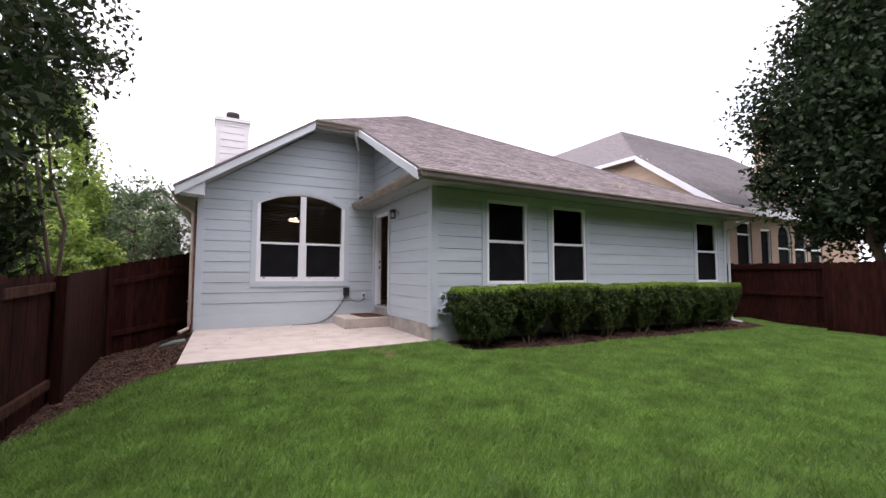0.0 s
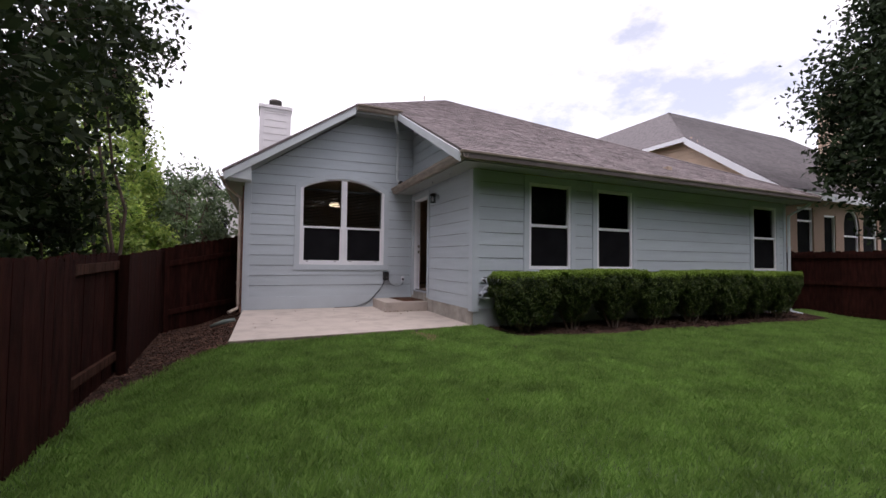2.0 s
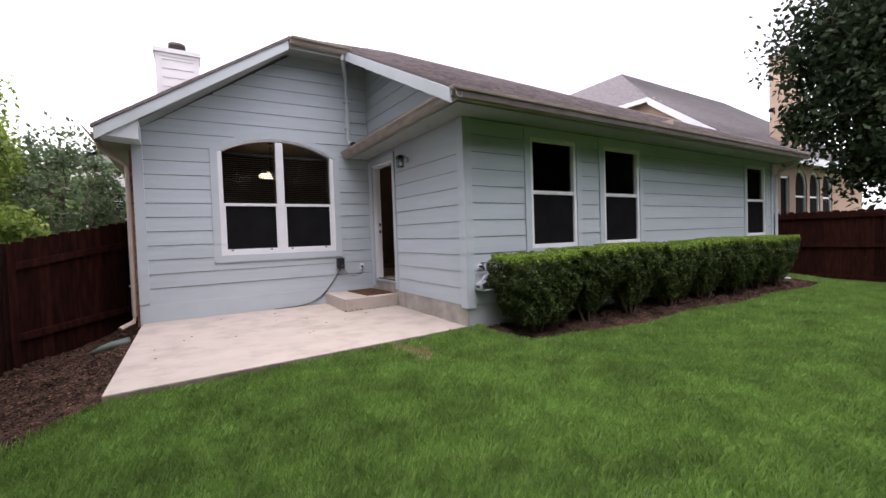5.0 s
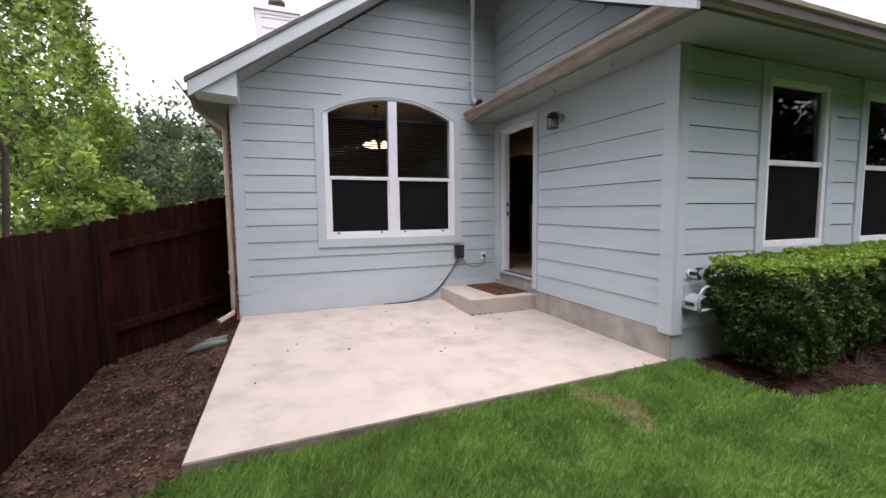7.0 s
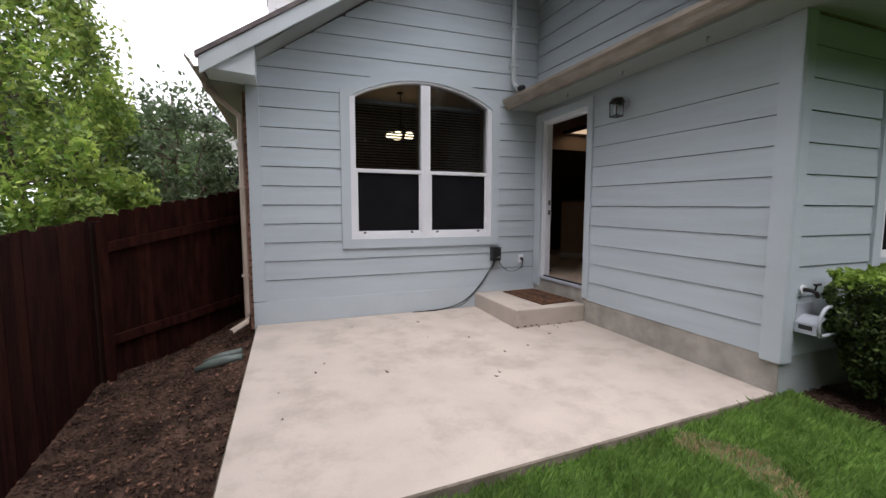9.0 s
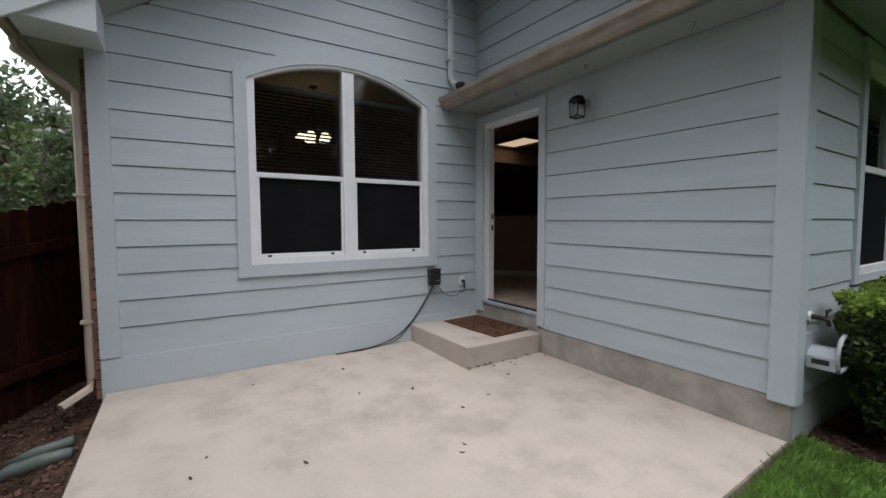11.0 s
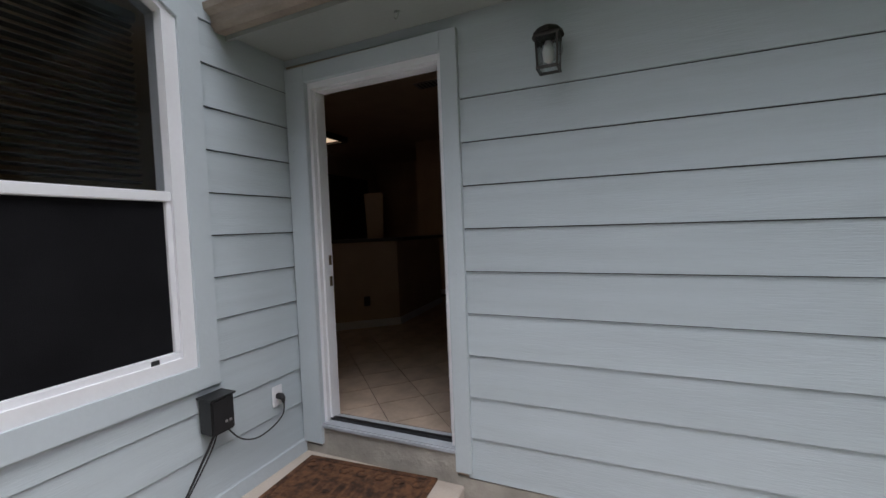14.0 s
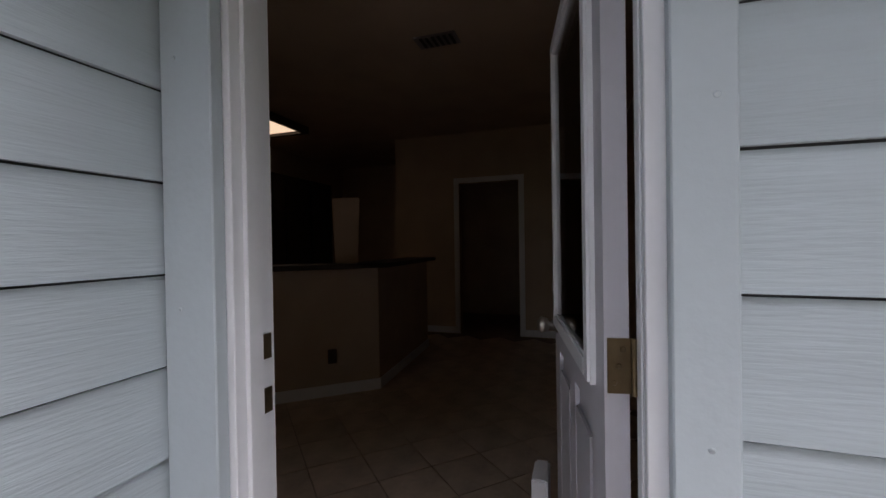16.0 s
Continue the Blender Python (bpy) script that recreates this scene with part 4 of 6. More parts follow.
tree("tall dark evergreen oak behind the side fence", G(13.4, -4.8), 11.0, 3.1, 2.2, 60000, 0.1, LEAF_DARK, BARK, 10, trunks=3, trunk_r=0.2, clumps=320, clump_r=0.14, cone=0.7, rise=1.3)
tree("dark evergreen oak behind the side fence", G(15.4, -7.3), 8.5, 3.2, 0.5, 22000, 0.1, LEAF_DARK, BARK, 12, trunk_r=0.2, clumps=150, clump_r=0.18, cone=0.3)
tree("lighter green leafy tree behind the side fence", G(11.2, -6.9), 6.6, 0.95, 3.4, 3200, 0.09, LEAF_MID, BARK, 11, trunk_r=0.1, clumps=60, clump_r=0.2)
for k, (x, y) in enumerate(((-9.5, -15.5), (-4.0, -16.5), (1.5, -17.0), (7.0, -16.5), (12.5, -14.0))):
    tree("large dark tree behind the yard's end fence", G(x, y + 1.0), 8.0 + (k * 7 % 3) * 0.8, 3.8, 0.8, 15000, 0.22, LEAF_DARK, BARK, 80 + k, trunk_r=0.22, clumps=90, clump_r=0.2, group="trees at the yard's end")


def shrub(x, width, seed, gap):
    """A clipped box-topped shrub narrowing to its stems."""
    rng = np.random.default_rng(seed)
    base = G(x, -3.52)
    ob = thing("hedge_shrub", "clipped evergreen hedge shrub with fresh green top coloured as lit", "shrub", "hedge along the rear wall", at=base)
    top, depth = 0.87 - base[2] + 0.03 * math.sin(2.1 * seed), 0.33 + 0.03 * math.sin(1.3 * seed)
    for k in range(6):
        a = 2 * math.pi * k / 6
        bm = bmesh.new()
        tube(bm, limb(rng, (0.05 * math.cos(a), 0.05 * math.sin(a), -0.02), (0.75 * width / 2 * math.cos(a), 0.2 * math.sin(a), 0.62), 0.025, 6), [0.02, 0.017, 0.015, 0.012, 0.008, 0.004], 5)
        part("stem", bm, BARK, ob)
    n = 19000
    p = rng.uniform(-1, 1, (n, 3))
    face = rng.integers(0, 5, n)              # pushed out to the faces of the clipped block
    push = 1 - np.abs(rng.normal(0, 0.10, n))
    p[face == 0, 2] = push[face == 0]
    p[face == 1, 1] = -push[face == 1]
    p[face == 2, 1] = push[face == 2]
    p[face == 3, 0] = push[face == 3]
    p[face == 4, 0] = -push[face == 4]
    p[:, :2] /= np.maximum(1.0, (np.abs(p[:, :2]) ** 6).sum(1) ** (1 / 6))[:, None]
    h = (p[:, 2] + 1) / 2
    lumps = 1 + 0.09 * np.sin(6 * p[:, 0] + 4 * p[:, 1] + seed) * np.sin(5 * p[:, 2] + 2 * seed) + 0.05 * np.sin(15 * p[:, 0] + 11 * p[:, 2] + seed)
    narrow = np.clip(0.80 - gap + (0.45 + gap) * h ** 0.8, 0, 1.0) * lumps
    low = 0.13 + 0.12 * rng.random(n)
    z = low + h * (top - low)
    c = np.stack([p[:, 0] * width / 2 * narrow, p[:, 1] * depth * narrow, z + 0.012 * np.sin(11 * p[:, 0] + seed) * h], 1)
    keep = (h > 0.3) | (rng.random(n) < 0.75)
    c, h = c[keep], h[keep]
    # topmost leaves: fresh growth, brightened for the light on the clipped top
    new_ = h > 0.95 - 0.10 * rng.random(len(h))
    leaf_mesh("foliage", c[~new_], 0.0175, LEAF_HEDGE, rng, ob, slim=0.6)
    leaf_mesh("lit_new_growth", c[new_], 0.0165, LEAF_HEDGE_TOP, rng, ob, up=0.9, slim=0.6)
    # dense core in the dark leaf colour stands in for the shade inside
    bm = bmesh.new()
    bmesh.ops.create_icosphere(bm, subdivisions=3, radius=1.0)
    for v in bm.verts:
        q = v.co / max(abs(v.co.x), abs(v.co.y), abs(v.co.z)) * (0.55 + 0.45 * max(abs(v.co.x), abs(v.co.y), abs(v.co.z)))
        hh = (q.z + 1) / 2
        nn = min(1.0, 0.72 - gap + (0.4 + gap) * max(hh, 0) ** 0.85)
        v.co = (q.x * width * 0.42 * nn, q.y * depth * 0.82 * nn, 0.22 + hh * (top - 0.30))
    part("shade_core", bm, LEAF_DARK, ob)


for k, (x, w_, gap) in enumerate(((0.68, 0.98, 0.2), (1.62, 0.92, 0.62), (2.53, 0.96, 0.55), (3.52, 1.06, 0.35), (4.54, 0.98, 0.5), (5.55, 1.06, 0.3), (6.54, 0.96, 0.5), (7.38, 0.86, 0.4))):
    shrub(x, w_, 20 + k, gap)

# ---- grass ----
def grass(name, n, x0, x1, y0, y1, test, material, length, seed):
    rng = np.random.default_rng(seed)
    x, y = rng.uniform(x0, x1, n), rng.uniform(y0, y1, n)
    ok = np.array([test(a, b) for a, b in zip(x, y)])
    x, y = x[ok], y[ok]
    n = len(x)
    z = np.array([ground_z(a, b) for a, b in zip(x, y)])
    tuft = np.array([noise.noise((a * 5.0, b * 5.0, 3.0)) for a, b in zip(x, y)])
    ln = length * rng.uniform(0.5, 1.25, n) * (1 + 0.35 * tuft)
    a = np.array([5.0 * noise.noise((p * 6.5, q * 6.5, 9.0)) for p, q in zip(x, y)]) + rng.normal(0, 1.5, n)
    bend = rng.uniform(0.1, 0.75, n) * ln
    wd = rng.uniform(0.0015, 0.0029, n)
    px, py = -np.sin(a) * wd, np.cos(a) * wd
    v = np.empty((n, 4, 3))
    v[:, 0] = np.stack([x - px, y - py, z - 0.01], 1)
    v[:, 1] = np.stack([x + px, y + py, z - 0.01], 1)
    v[:, 2] = np.stack([x + px * 0.7 + np.cos(a) * bend * 0.35, y + py * 0.7 + np.sin(a) * bend * 0.35, z + ln * 0.6], 1)
    v[:, 3] = np.stack([x + np.cos(a) * bend, y + np.sin(a) * bend, z + ln * 0.95], 1)
    me = bpy.data.meshes.new(name)
    me.vertices.add(4 * n)
    me.vertices.foreach_set("co", v.ravel())
    me.loops.add(4 * n)
    me.loops.foreach_set("vertex_index", np.arange(4 * n))
    me.polygons.add(n)
    me.polygons.foreach_set("loop_start", np.arange(n) * 4)
    me.polygons.foreach_set("loop_total", np.full(n, 4))
    me.materials.append(material)
    me.update(calc_edges=True)
    return tagged(new(name, me), "thick mown lawn grass", "grass", kind="stuff")


def bare(x, y):
    return (x + 1.05 + 0.12 * math.sin(4.0 * y)) ** 2 / 0.018 + (y + 3.42) ** 2 / 0.13 < 1 + 0.8 * noise.noise((x * 6, y * 6, 1))


def on_lawn(x, y):
    if y > -3.075 + 0.031 * x and x < 0.05:
        return False
    if mulch_side(x, y):
        # stray blades thin out into the bare strip
        return x > -4.5 and y < -3.25 and not mulch_side(x + 0.45 * ((x * 7919 + y * 104.7) % 1) ** 2, y)
    return not mulch_bed(x, y) and x < 9.5 and not (bare(x, y) and (x * 977) % 1 < 0.93)


grass("grass", 430000, -4.6, 9.6, -10.5, -3.0, on_lawn, BLADE, 0.055, 31)
def near_lawn(x, y):
    # thicker towards the patio, thinning out without an edge
    far = max((x - 0.5) / 3.0, (-5.5 - y) / 3.0, 0.0)
    return on_lawn(x, y) and (x * 1371.3 + y * 733.7) % 1 > far


grass("grass", 290000, -4.4, 3.6, -8.6, -3.0, near_lawn, BLADE, 0.055, 32)
grass("dry_grass", 9000, -1.6, -0.6, -4.0, -3.12, bare, BLADE_DRY, 0.022, 33)


def chips(name, n, x0, x1, y0, y1, test, seed, label, material=None, big=1.0):
    rng = np.random.default_rng(seed)
    vs, fs = [], []
    while len(fs) < n:
        x, y = rng.uniform(x0, x1), rng.uniform(y0, y1)
        if not test(x, y):
            continue
        a, l, w, t = rng.uniform(0, 6.28), big * rng.uniform(0.006, 0.022), big * rng.uniform(0.004, 0.01), rng.uniform(-0.5, 0.5)
        z = ground_z(x, y) + 0.008 * big + 0.01 * rng.random()
        ca, sa, k = math.cos(a), math.sin(a), len(vs)
        for u, q, h in ((-1, -1, 0), (1, -0.6, t), (0.8, 1, t), (-1.1, 0.7, 0)):
            vs.append((x + ca * u * l - sa * q * w, y + sa * u * l + ca * q * w, z + h * l * 0.6 + 0.004 * q))
        fs.append((k, k + 1, k + 2, k + 3))
    return tagged(quads(name, vs, fs, material or SOIL), label, "mulch", kind="stuff")


chips("mulch", 16000, -5.0, -3.5, -6.0, 1.0, mulch_side, 41, "dark bark mulch and dead leaves beside the fence", None, 0.55)
LITTER = mat("leaf_litter", (0.15, 0.08, 0.055), 0.9, spec=0.15, vary=0.3, scale=30, bump=0.3, by_island=0.6)
chips("leaf_litter", 2600, -4.75, -3.55, -5.2, 0.9, mulch_side, 43, "reddish dry leaves and twigs scattered over the bare strip", LITTER, 0.9)
chips("mulch", 9000, 0.0, 8.8, -4.0, -3.05, mulch_bed, 42, "dark bark mulch under the hedge")

# ---- fences ----
def fence(name, label, a, b, za, zb, ta, tb, rails_on, boards=0.14, posts=2, gap=0.004, rail_z=(0.22, 0.78), rail_mat=None):
    """A board fence from a to b; za, zb: foot heights; ta, tb: top heights; rails_on: side of rails, +1 left of a->b, -1 right, 0 none seen."""
    ob = thing(name, label, "fence", "stained board fences")
    a, b = Vector((*a, 0)), Vector((*b, 0))
    d = (b - a).normalized()
    n = Vector((-d.y, d.x, 0))
    length = (b - a).length
    rng = random.Random(hash_of(a, b))
    k, s = 0, 0.0
    while s < length - 0.02:
        e = min(s + boards, length)
        f = (s + e) / 2 / length
        lo, hi = za + (zb - za) * f + rng.uniform(-0.01, 0.01), ta + (tb - ta) * f + rng.uniform(-0.015, 0.015)
        p, q = a + d * s, a + d * (e - gap)
        o = n * rng.uniform(-0.002, 0.002)
        bm = bmesh.new()
        ear = 0.025
        poly = [(p, lo), (q, lo), (q, hi - ear), (q - d * ear, hi), (p + d * ear, hi), (p, hi - ear)]
        front = [bm.verts.new((*(w + o).xy, z)) for w, z in poly]
        back = [bm.verts.new((*(w + o + n * 0.018).xy, z)) for w, z in poly]
        bm.faces.new(front)
        bm.faces.new(back[::-1])
        for i in range(6):
            j = (i + 1) % 6
            bm.faces.new((front[i], back[i], back[j], front[j]))
        part("board", bm, FENCE, ob)
        s = e
    side = n * (0.019 if rails_on >= 0 else -0.001)
    w = n * (0.04 if rails_on >= 0 else -0.04)
    for f in rail_z:
        bm = bmesh.new()
        p, q = a + side, b + side
        z0, z1 = za + (ta - za) * f, zb + (tb - zb) * f
        v = [bm.verts.new((*c.xy, z)) for c, z in ((p, z0), (q, z1), (q + w, z1), (p + w, z0), (p, z0 + 0.09), (q, z1 + 0.09), (q + w, z1 + 0.09), (p + w, z0 + 0.09))]
        for g in ((0, 3, 2, 1), (4, 5, 6, 7), (0, 1, 5, 4), (1, 2, 6, 5), (2, 3, 7, 6), (3, 0, 4, 7)):
            bm.faces.new([v[i] for i in g])
        part("rail", bm, rail_mat or FENCE, ob)
    for k in range(posts):
        f = k / max(1, posts - 1)
        c = a + d * (0.05 + (length - 0.1) * f) + side + w
        bm = bmesh.new()
        h = 0.045
        dd, nn = d * h, (w.normalized() * 2 * h)
        zz0, zz1 = za + (zb - za) * f - 0.15, ta + (tb - ta) * f - 0.03
        v = [bm.verts.new((*q.xy, z)) for z in (zz0, zz1) for q in (c - dd, c + dd, c + dd + nn, c - dd + nn)]
        for g in ((3, 2, 1, 0), (4, 5, 6, 7), (0, 1, 5, 4), (1, 2, 6, 5), (2, 3, 7, 6), (3, 0, 4, 7)):
            bm.faces.new([v[i] for i in g])
        part("post", bm, FENCE, ob)
    return ob


def hash_of(a, b):
    return int(1000 * abs(a.x * 3 + a.y * 7 + b.x * 11 + b.y * 13))


fence("fence", "dark red-brown board fence, smooth boards facing the yard", (-4.55, -4.90), (-4.60, -12.5), -0.42, -0.45, 0.98, 0.80, -1, posts=4)
fence("fence", "dark red-brown board fence with its rails showing", (-4.67, -4.90), (-4.67, -3.24), -0.40, -0.40, 0.99, 1.05, -1, posts=2, rail_z=(0.165, 0.87), rail_mat=FENCE_RAIL)
fence("fence", "dark red-brown board fence, smooth boards facing the yard", (-4.82, -0.30), (-4.58, -3.22), -0.42, -0.40, 1.15, 1.04, -1, posts=2)
gate = fence("side_gate", "dark red-brown wooden side gate hung between the fence and house", (-3.66, 1.14), (-4.86, -0.24), -0.33, -0.38, 1.52, 1.17, 1, posts=2)
fence("fence", "dark red-brown board fence with a top rail", (9.85, -4.75), (9.85, 3.0), -0.3, -0.25, 1.38, 1.42, 1, posts=4, rail_z=(0.06, 0.5, 0.9))
fence("fence", "dark red-brown board fence, smooth boards facing the yard", (9.1, -13.0), (9.1, -4.9), -0.4, -0.28, 1.30, 1.36, -1, posts=4)
fence("fence", "dark red-brown board fence closing the yard", (-4.7, -12.6), (9.1, -13.0), -0.4, -0.4, 1.2, 1.3, 1, posts=6)

# ---- chimney ----
def chimney(label, x0, x1, y0, y1, z0, z1, wallmat, group):
    ob = thing("chimney", label, "chimney", group, at=(0.5 * (x0 + x1), 0.5 * (y0 + y1), z0))
    cx, cy = 0.5 * (x0 + x1), 0.5 * (y0 + y1)
    hx, hy = 0.5 * (x1 - x0), 0.5 * (y1 - y0)
    bm = bmesh.new()
    box(bm, -hx, hx, -hy, hy, 0, z1 - z0 - 0.06)
    part("core", bm, wallmat, ob)
    z = 0.0
    while z < z1 - z0 - 0.2:
        bm = bmesh.new()
        for x_, y_ in ((hx, hy),):
            t0, t1 = 0.018, 0.006
            lo = [bm.verts.new((sx * (hx + t0), sy * (hy + t0), z)) for sx, sy in ((-1, -1), (1, -1), (1, 1), (-1, 1))]
            hi = [bm.verts.new((sx * (hx + t1), sy * (hy + t1), z + LAP - 0.005)) for sx, sy in ((-1, -1), (1, -1), (1, 1), (-1, 1))]
            bm.faces.new(lo[::-1])
            bm.faces.new(hi)
            for i in range(4):
                bm.faces.new((lo[i], lo[(i + 1) % 4], hi[(i + 1) % 4], hi[i]))
        part("siding_plank", bm, wallmat, ob)
        z += LAP
    for sx, sy in ((-1, -1), (1, -1), (1, 1), (-1, 1)):
        bm = bmesh.new()
        cxx, cyy = sx * (hx - 0.04), sy * (hy - 0.04)
        box(bm, cxx - 0.065, cxx + 0.065, cyy - 0.065, cyy + 0.065, 0, z1 - z0 - 0.1)
        part("corner_board", bm, wallmat, ob)
    bm = bmesh.new()
    box(bm, -hx - 0.06, hx + 0.06, -hy - 0.06, hy + 0.06, z1 - z0 - 0.14, z1 - z0 - 0.04)
    box(bm, -hx - 0.03, hx + 0.03, -hy - 0.03, hy + 0.03, z1 - z0 - 0.22, z1 - z0 - 0.141)
    part("crown", bm, wallmat, ob)
    bm = bmesh.new()
    tube(bm, [(0, 0, z1 - z0 - 0.05), (0, 0, z1 - z0 + 0.12), (0, 0, z1 - z0 + 0.13), (0, 0, z1 - z0 + 0.24)], [0.15, 0.15, 0.19, 0.19], 16)
    smooth(part("flue_cap", bm, DARK_METAL, ob, "black metal flue cap"))
    return ob


CHIM = mat("chimney_paint", (0.66, 0.64, 0.66), 0.6, vary=0.04, scale=2, bump=0.15, by_object=0.03)
chimney("pale painted chimney chase with a black flue cap", -3.33, -2.49, 4.5, 5.3, 1.5, 5.76, CHIM, "chimneys")

# ---- roof shingles ----
def course_mesh(poly_x, y_at, z_at, n_courses, expo, tab, seed, name, material, parent, skip=None):
    """Rows of overlapping shingle tabs on a slope facing -y; poly_x(row) gives its x range."""
    rng = random.Random(seed)
    vs, fs = [], []
    for r in range(n_courses):
        rng_x = poly_x(r)
        if not rng_x:
            continue
        x0, x1 = rng_x
        x = x0 - (rng.uniform(0, tab))
        while x < x1:
            w = tab * rng.uniform(0.55, 1.2)
            a, b = max(x, x0), min(x + w - 0.004, x1)
            if b - a > 0.02 and not (skip and skip(r, a)):
                t = 0.012 + 0.006 * rng.random()
                k = len(vs)
                for dx, s, h in ((a, 0.0, t), (b, 0.0, t), (b, expo * 1.15, 0.004), (a, expo * 1.15, 0.004), (a, 0.0, 0.001), (b, 0.0, 0.001)):
                    vs.append((dx, y_at(r, s), z_at(r, s) + h))
                fs += [(k, k + 1, k + 2, k + 3), (k + 4, k + 5, k + 1, k), (k + 1, k + 5, k + 2), (k + 4, k, k + 3)]
            x += w
    return quads(name, vs, fs, material, parent)


EXPO = 0.145
CS = 1 / math.sqrt(1 + RS * RS)


def south_range(r):
    y = EAVE_Y + (r + 0.9) * EXPO * CS
    f = (y - EAVE_Y) / (PEAK[1] - EAVE_Y)
    if f >= 1:
        return None
    xe = EAVE_XE + (PEAK[0] - EAVE_XE) * f
    xw = -0.5 if y < GY else GX + (PEAK[0] - GX) * (y - GY) / (PEAK[1] - GY)
    return (xw, xe) if xe > xw + 0.05 else None


NCOURSE = int((PEAK[1] - EAVE_Y) / (EXPO * CS))
NEAR = lambda r, x: r < 16 and x < 2.2
S_Y = lambda r, s: EAVE_Y + (r * EXPO + s) * CS
S_Z = lambda r, s: EAVE_Z + RS * (r * EXPO + s) * CS
tagged(course_mesh(south_range, S_Y, S_Z, NCOURSE, EXPO, 0.25, 51, "shingles", SHINGLE, roof, NEAR), kind="stuff")
rs_ = random.Random(52)
shingle_me = {}
for r in range(16):
    x = -0.5
    while x < 2.2:
        wk = rs_.choice((0.16, 0.22, 0.28))
        if wk not in shingle_me:
            v = [(0, 0, 0.015), (wk - 0.004, 0, 0.015), (wk - 0.004, EXPO * 1.15 * CS, 0.004 + RS * EXPO * 1.15 * CS), (0, EXPO * 1.15 * CS, 0.004 + RS * EXPO * 1.15 * CS), (0, 0, 0.001), (wk - 0.004, 0, 0.001)]
            me = bpy.data.meshes.new("shingle")
            me.from_pydata(v, [], [(0, 1, 2, 3), (4, 5, 1, 0), (1, 5, 2), (4, 0, 3)])
            me.materials.append(SHINGLE_NEAR)
            shingle_me[wk] = me
        o = new("shingle", shingle_me[wk])
        o.parent, o.location = roof, (x, S_Y(r, 0), S_Z(r, 0))
        x += wk
# ridge and hip caps, vent and pipe
bm = bmesh.new()
for a, b in (((EAVE_XE, EAVE_Y, EAVE_Z), PEAK), ((GX, GY, HIPZ), PEAK)):
    tube(bm, [tuple(Vector(a).lerp(Vector(b), k / 20) + Vector((0, 0, 0.0))) for k in range(21)], 0.035, 6)
part("hip_cap", bm, SHINGLE, roof)
bm = bmesh.new()
box(bm, PEAK[0] + 0.05, PEAK[0] + 0.42, PEAK[1] + 0.1, PEAK[1] + 0.5, PEAK[2] - 0.05, PEAK[2] + 0.07)
bevel(bm, 0.03)
part("roof_vent", bm, SHINGLE, roof)
bm = bmesh.new()
tube(bm, [(2.35, 5.6, 6.6), (2.35, 5.6, 7.35)], 0.03, 8)
part("vent_pipe", bm, STEEL, roof)

# bricks on the side wall's corner
bm = bmesh.new()
for r in range(33):
    for c in range(3):
        z, y = -0.05 + r * 0.0762, 0.02 + c * 0.21 - (0.1 if r % 2 else 0.0)
        ya, yb = max(y, 0.02), y + 0.2
        if yb - ya < 0.04 or z > 2.4:
            continue
        bm = bmesh.new()
        box(bm, X_W - 0.035, X_W - 0.001, ya, yb, z, z + 0.066)
        part("brick", bm, BRICK, wall_brick)

# ---- neighbour's house to the east ----
nb = thing("house", "neighbour's tan house with grey shingle roof and arched windows", "house", at=(12, -1, -0.6))
O = Vector((12, -1, -0.6))


def nbpart(name, bm, material, label=""):
    for v in bm.verts:
        v.co -= O
    return part(name, bm, material, nb, label)


ARCHES = [(16.3, 17.4), (17.65, 18.75), (19.0, 20.1)]
bm = bmesh.new()
for a, b in ((12.0, 13.35), (14.35, 15.0), (15.75, 16.3), (17.4, 17.65), (18.75, 19.0), (20.1, 24.0)):
    box(bm, a, b, -1.0, -0.8, -0.6, 3.55)
for a, b, lo, hi in ((13.35, 14.35, 0.9, 3.05), (15.0, 15.75, -0.2, 2.85)):
    box(bm, a, b, -1.0, -0.8, hi, 3.55)
    box(bm, a, b, -1.0, -0.8, -0.6, lo)
for a, b in ARCHES:
    box(bm, a, b, -1.0, -0.8, -0.6, 0.8)
    xs_ = [a + (b - a) * k / 12 for k in range(13)]
    hw, cc = 0.5 * (b - a), 0.5 * (a + b)
    prism(bm, [(x, 2.62 + math.sqrt(max(hw * hw - (x - cc) ** 2, 0)) * 0.95) for x in xs_] + [(b, 3.55), (a, 3.55)], lambda u, z: (u, -1.0, z), lambda u, z: (u, -0.8, z))
nbpart("wall", bm, NB_BRICK, "tan brick wall")
bm = bmesh.new()
box(bm, 12.0, 12.2, -0.8, 12.0, -0.6, 3.6)
prism(bm, [(-0.8, 3.6), (1.8, 5.85), (12.0, 5.85), (12.0, 3.6)], lambda u, z: (12.0, u, z), lambda u, z: (12.2, u, z))
nbpart("wall", bm, NB_WALL)
z = 2.6
while z < 5.85:
    y0 = -0.8 if z < 3.7 else -0.8 + (z - 3.6) / 0.866
    bm = bmesh.new()
    prism(bm, [(0.0, z), (0.02, z), (0.006, z + 0.2), (0.0, z + 0.2)], lambda u, q, y0=y0: (12.0 - u, y0 + 0.02, q), lambda u, q: (12.0 - u, 12.0, q))
    nbpart("siding_plank", bm, NB_WALL)
    z += 0.2125
for a, b, lo, hi in ((12.0 - 0.03, 12.2, -0.6, 3.55),):
    bm = bmesh.new()
    box(bm, a, b, -1.04, -0.86, lo, hi)
    nbpart("corner_board", bm, WHITE)
bm = bmesh.new()
P1 = (15.8, 5.7, 8.85)
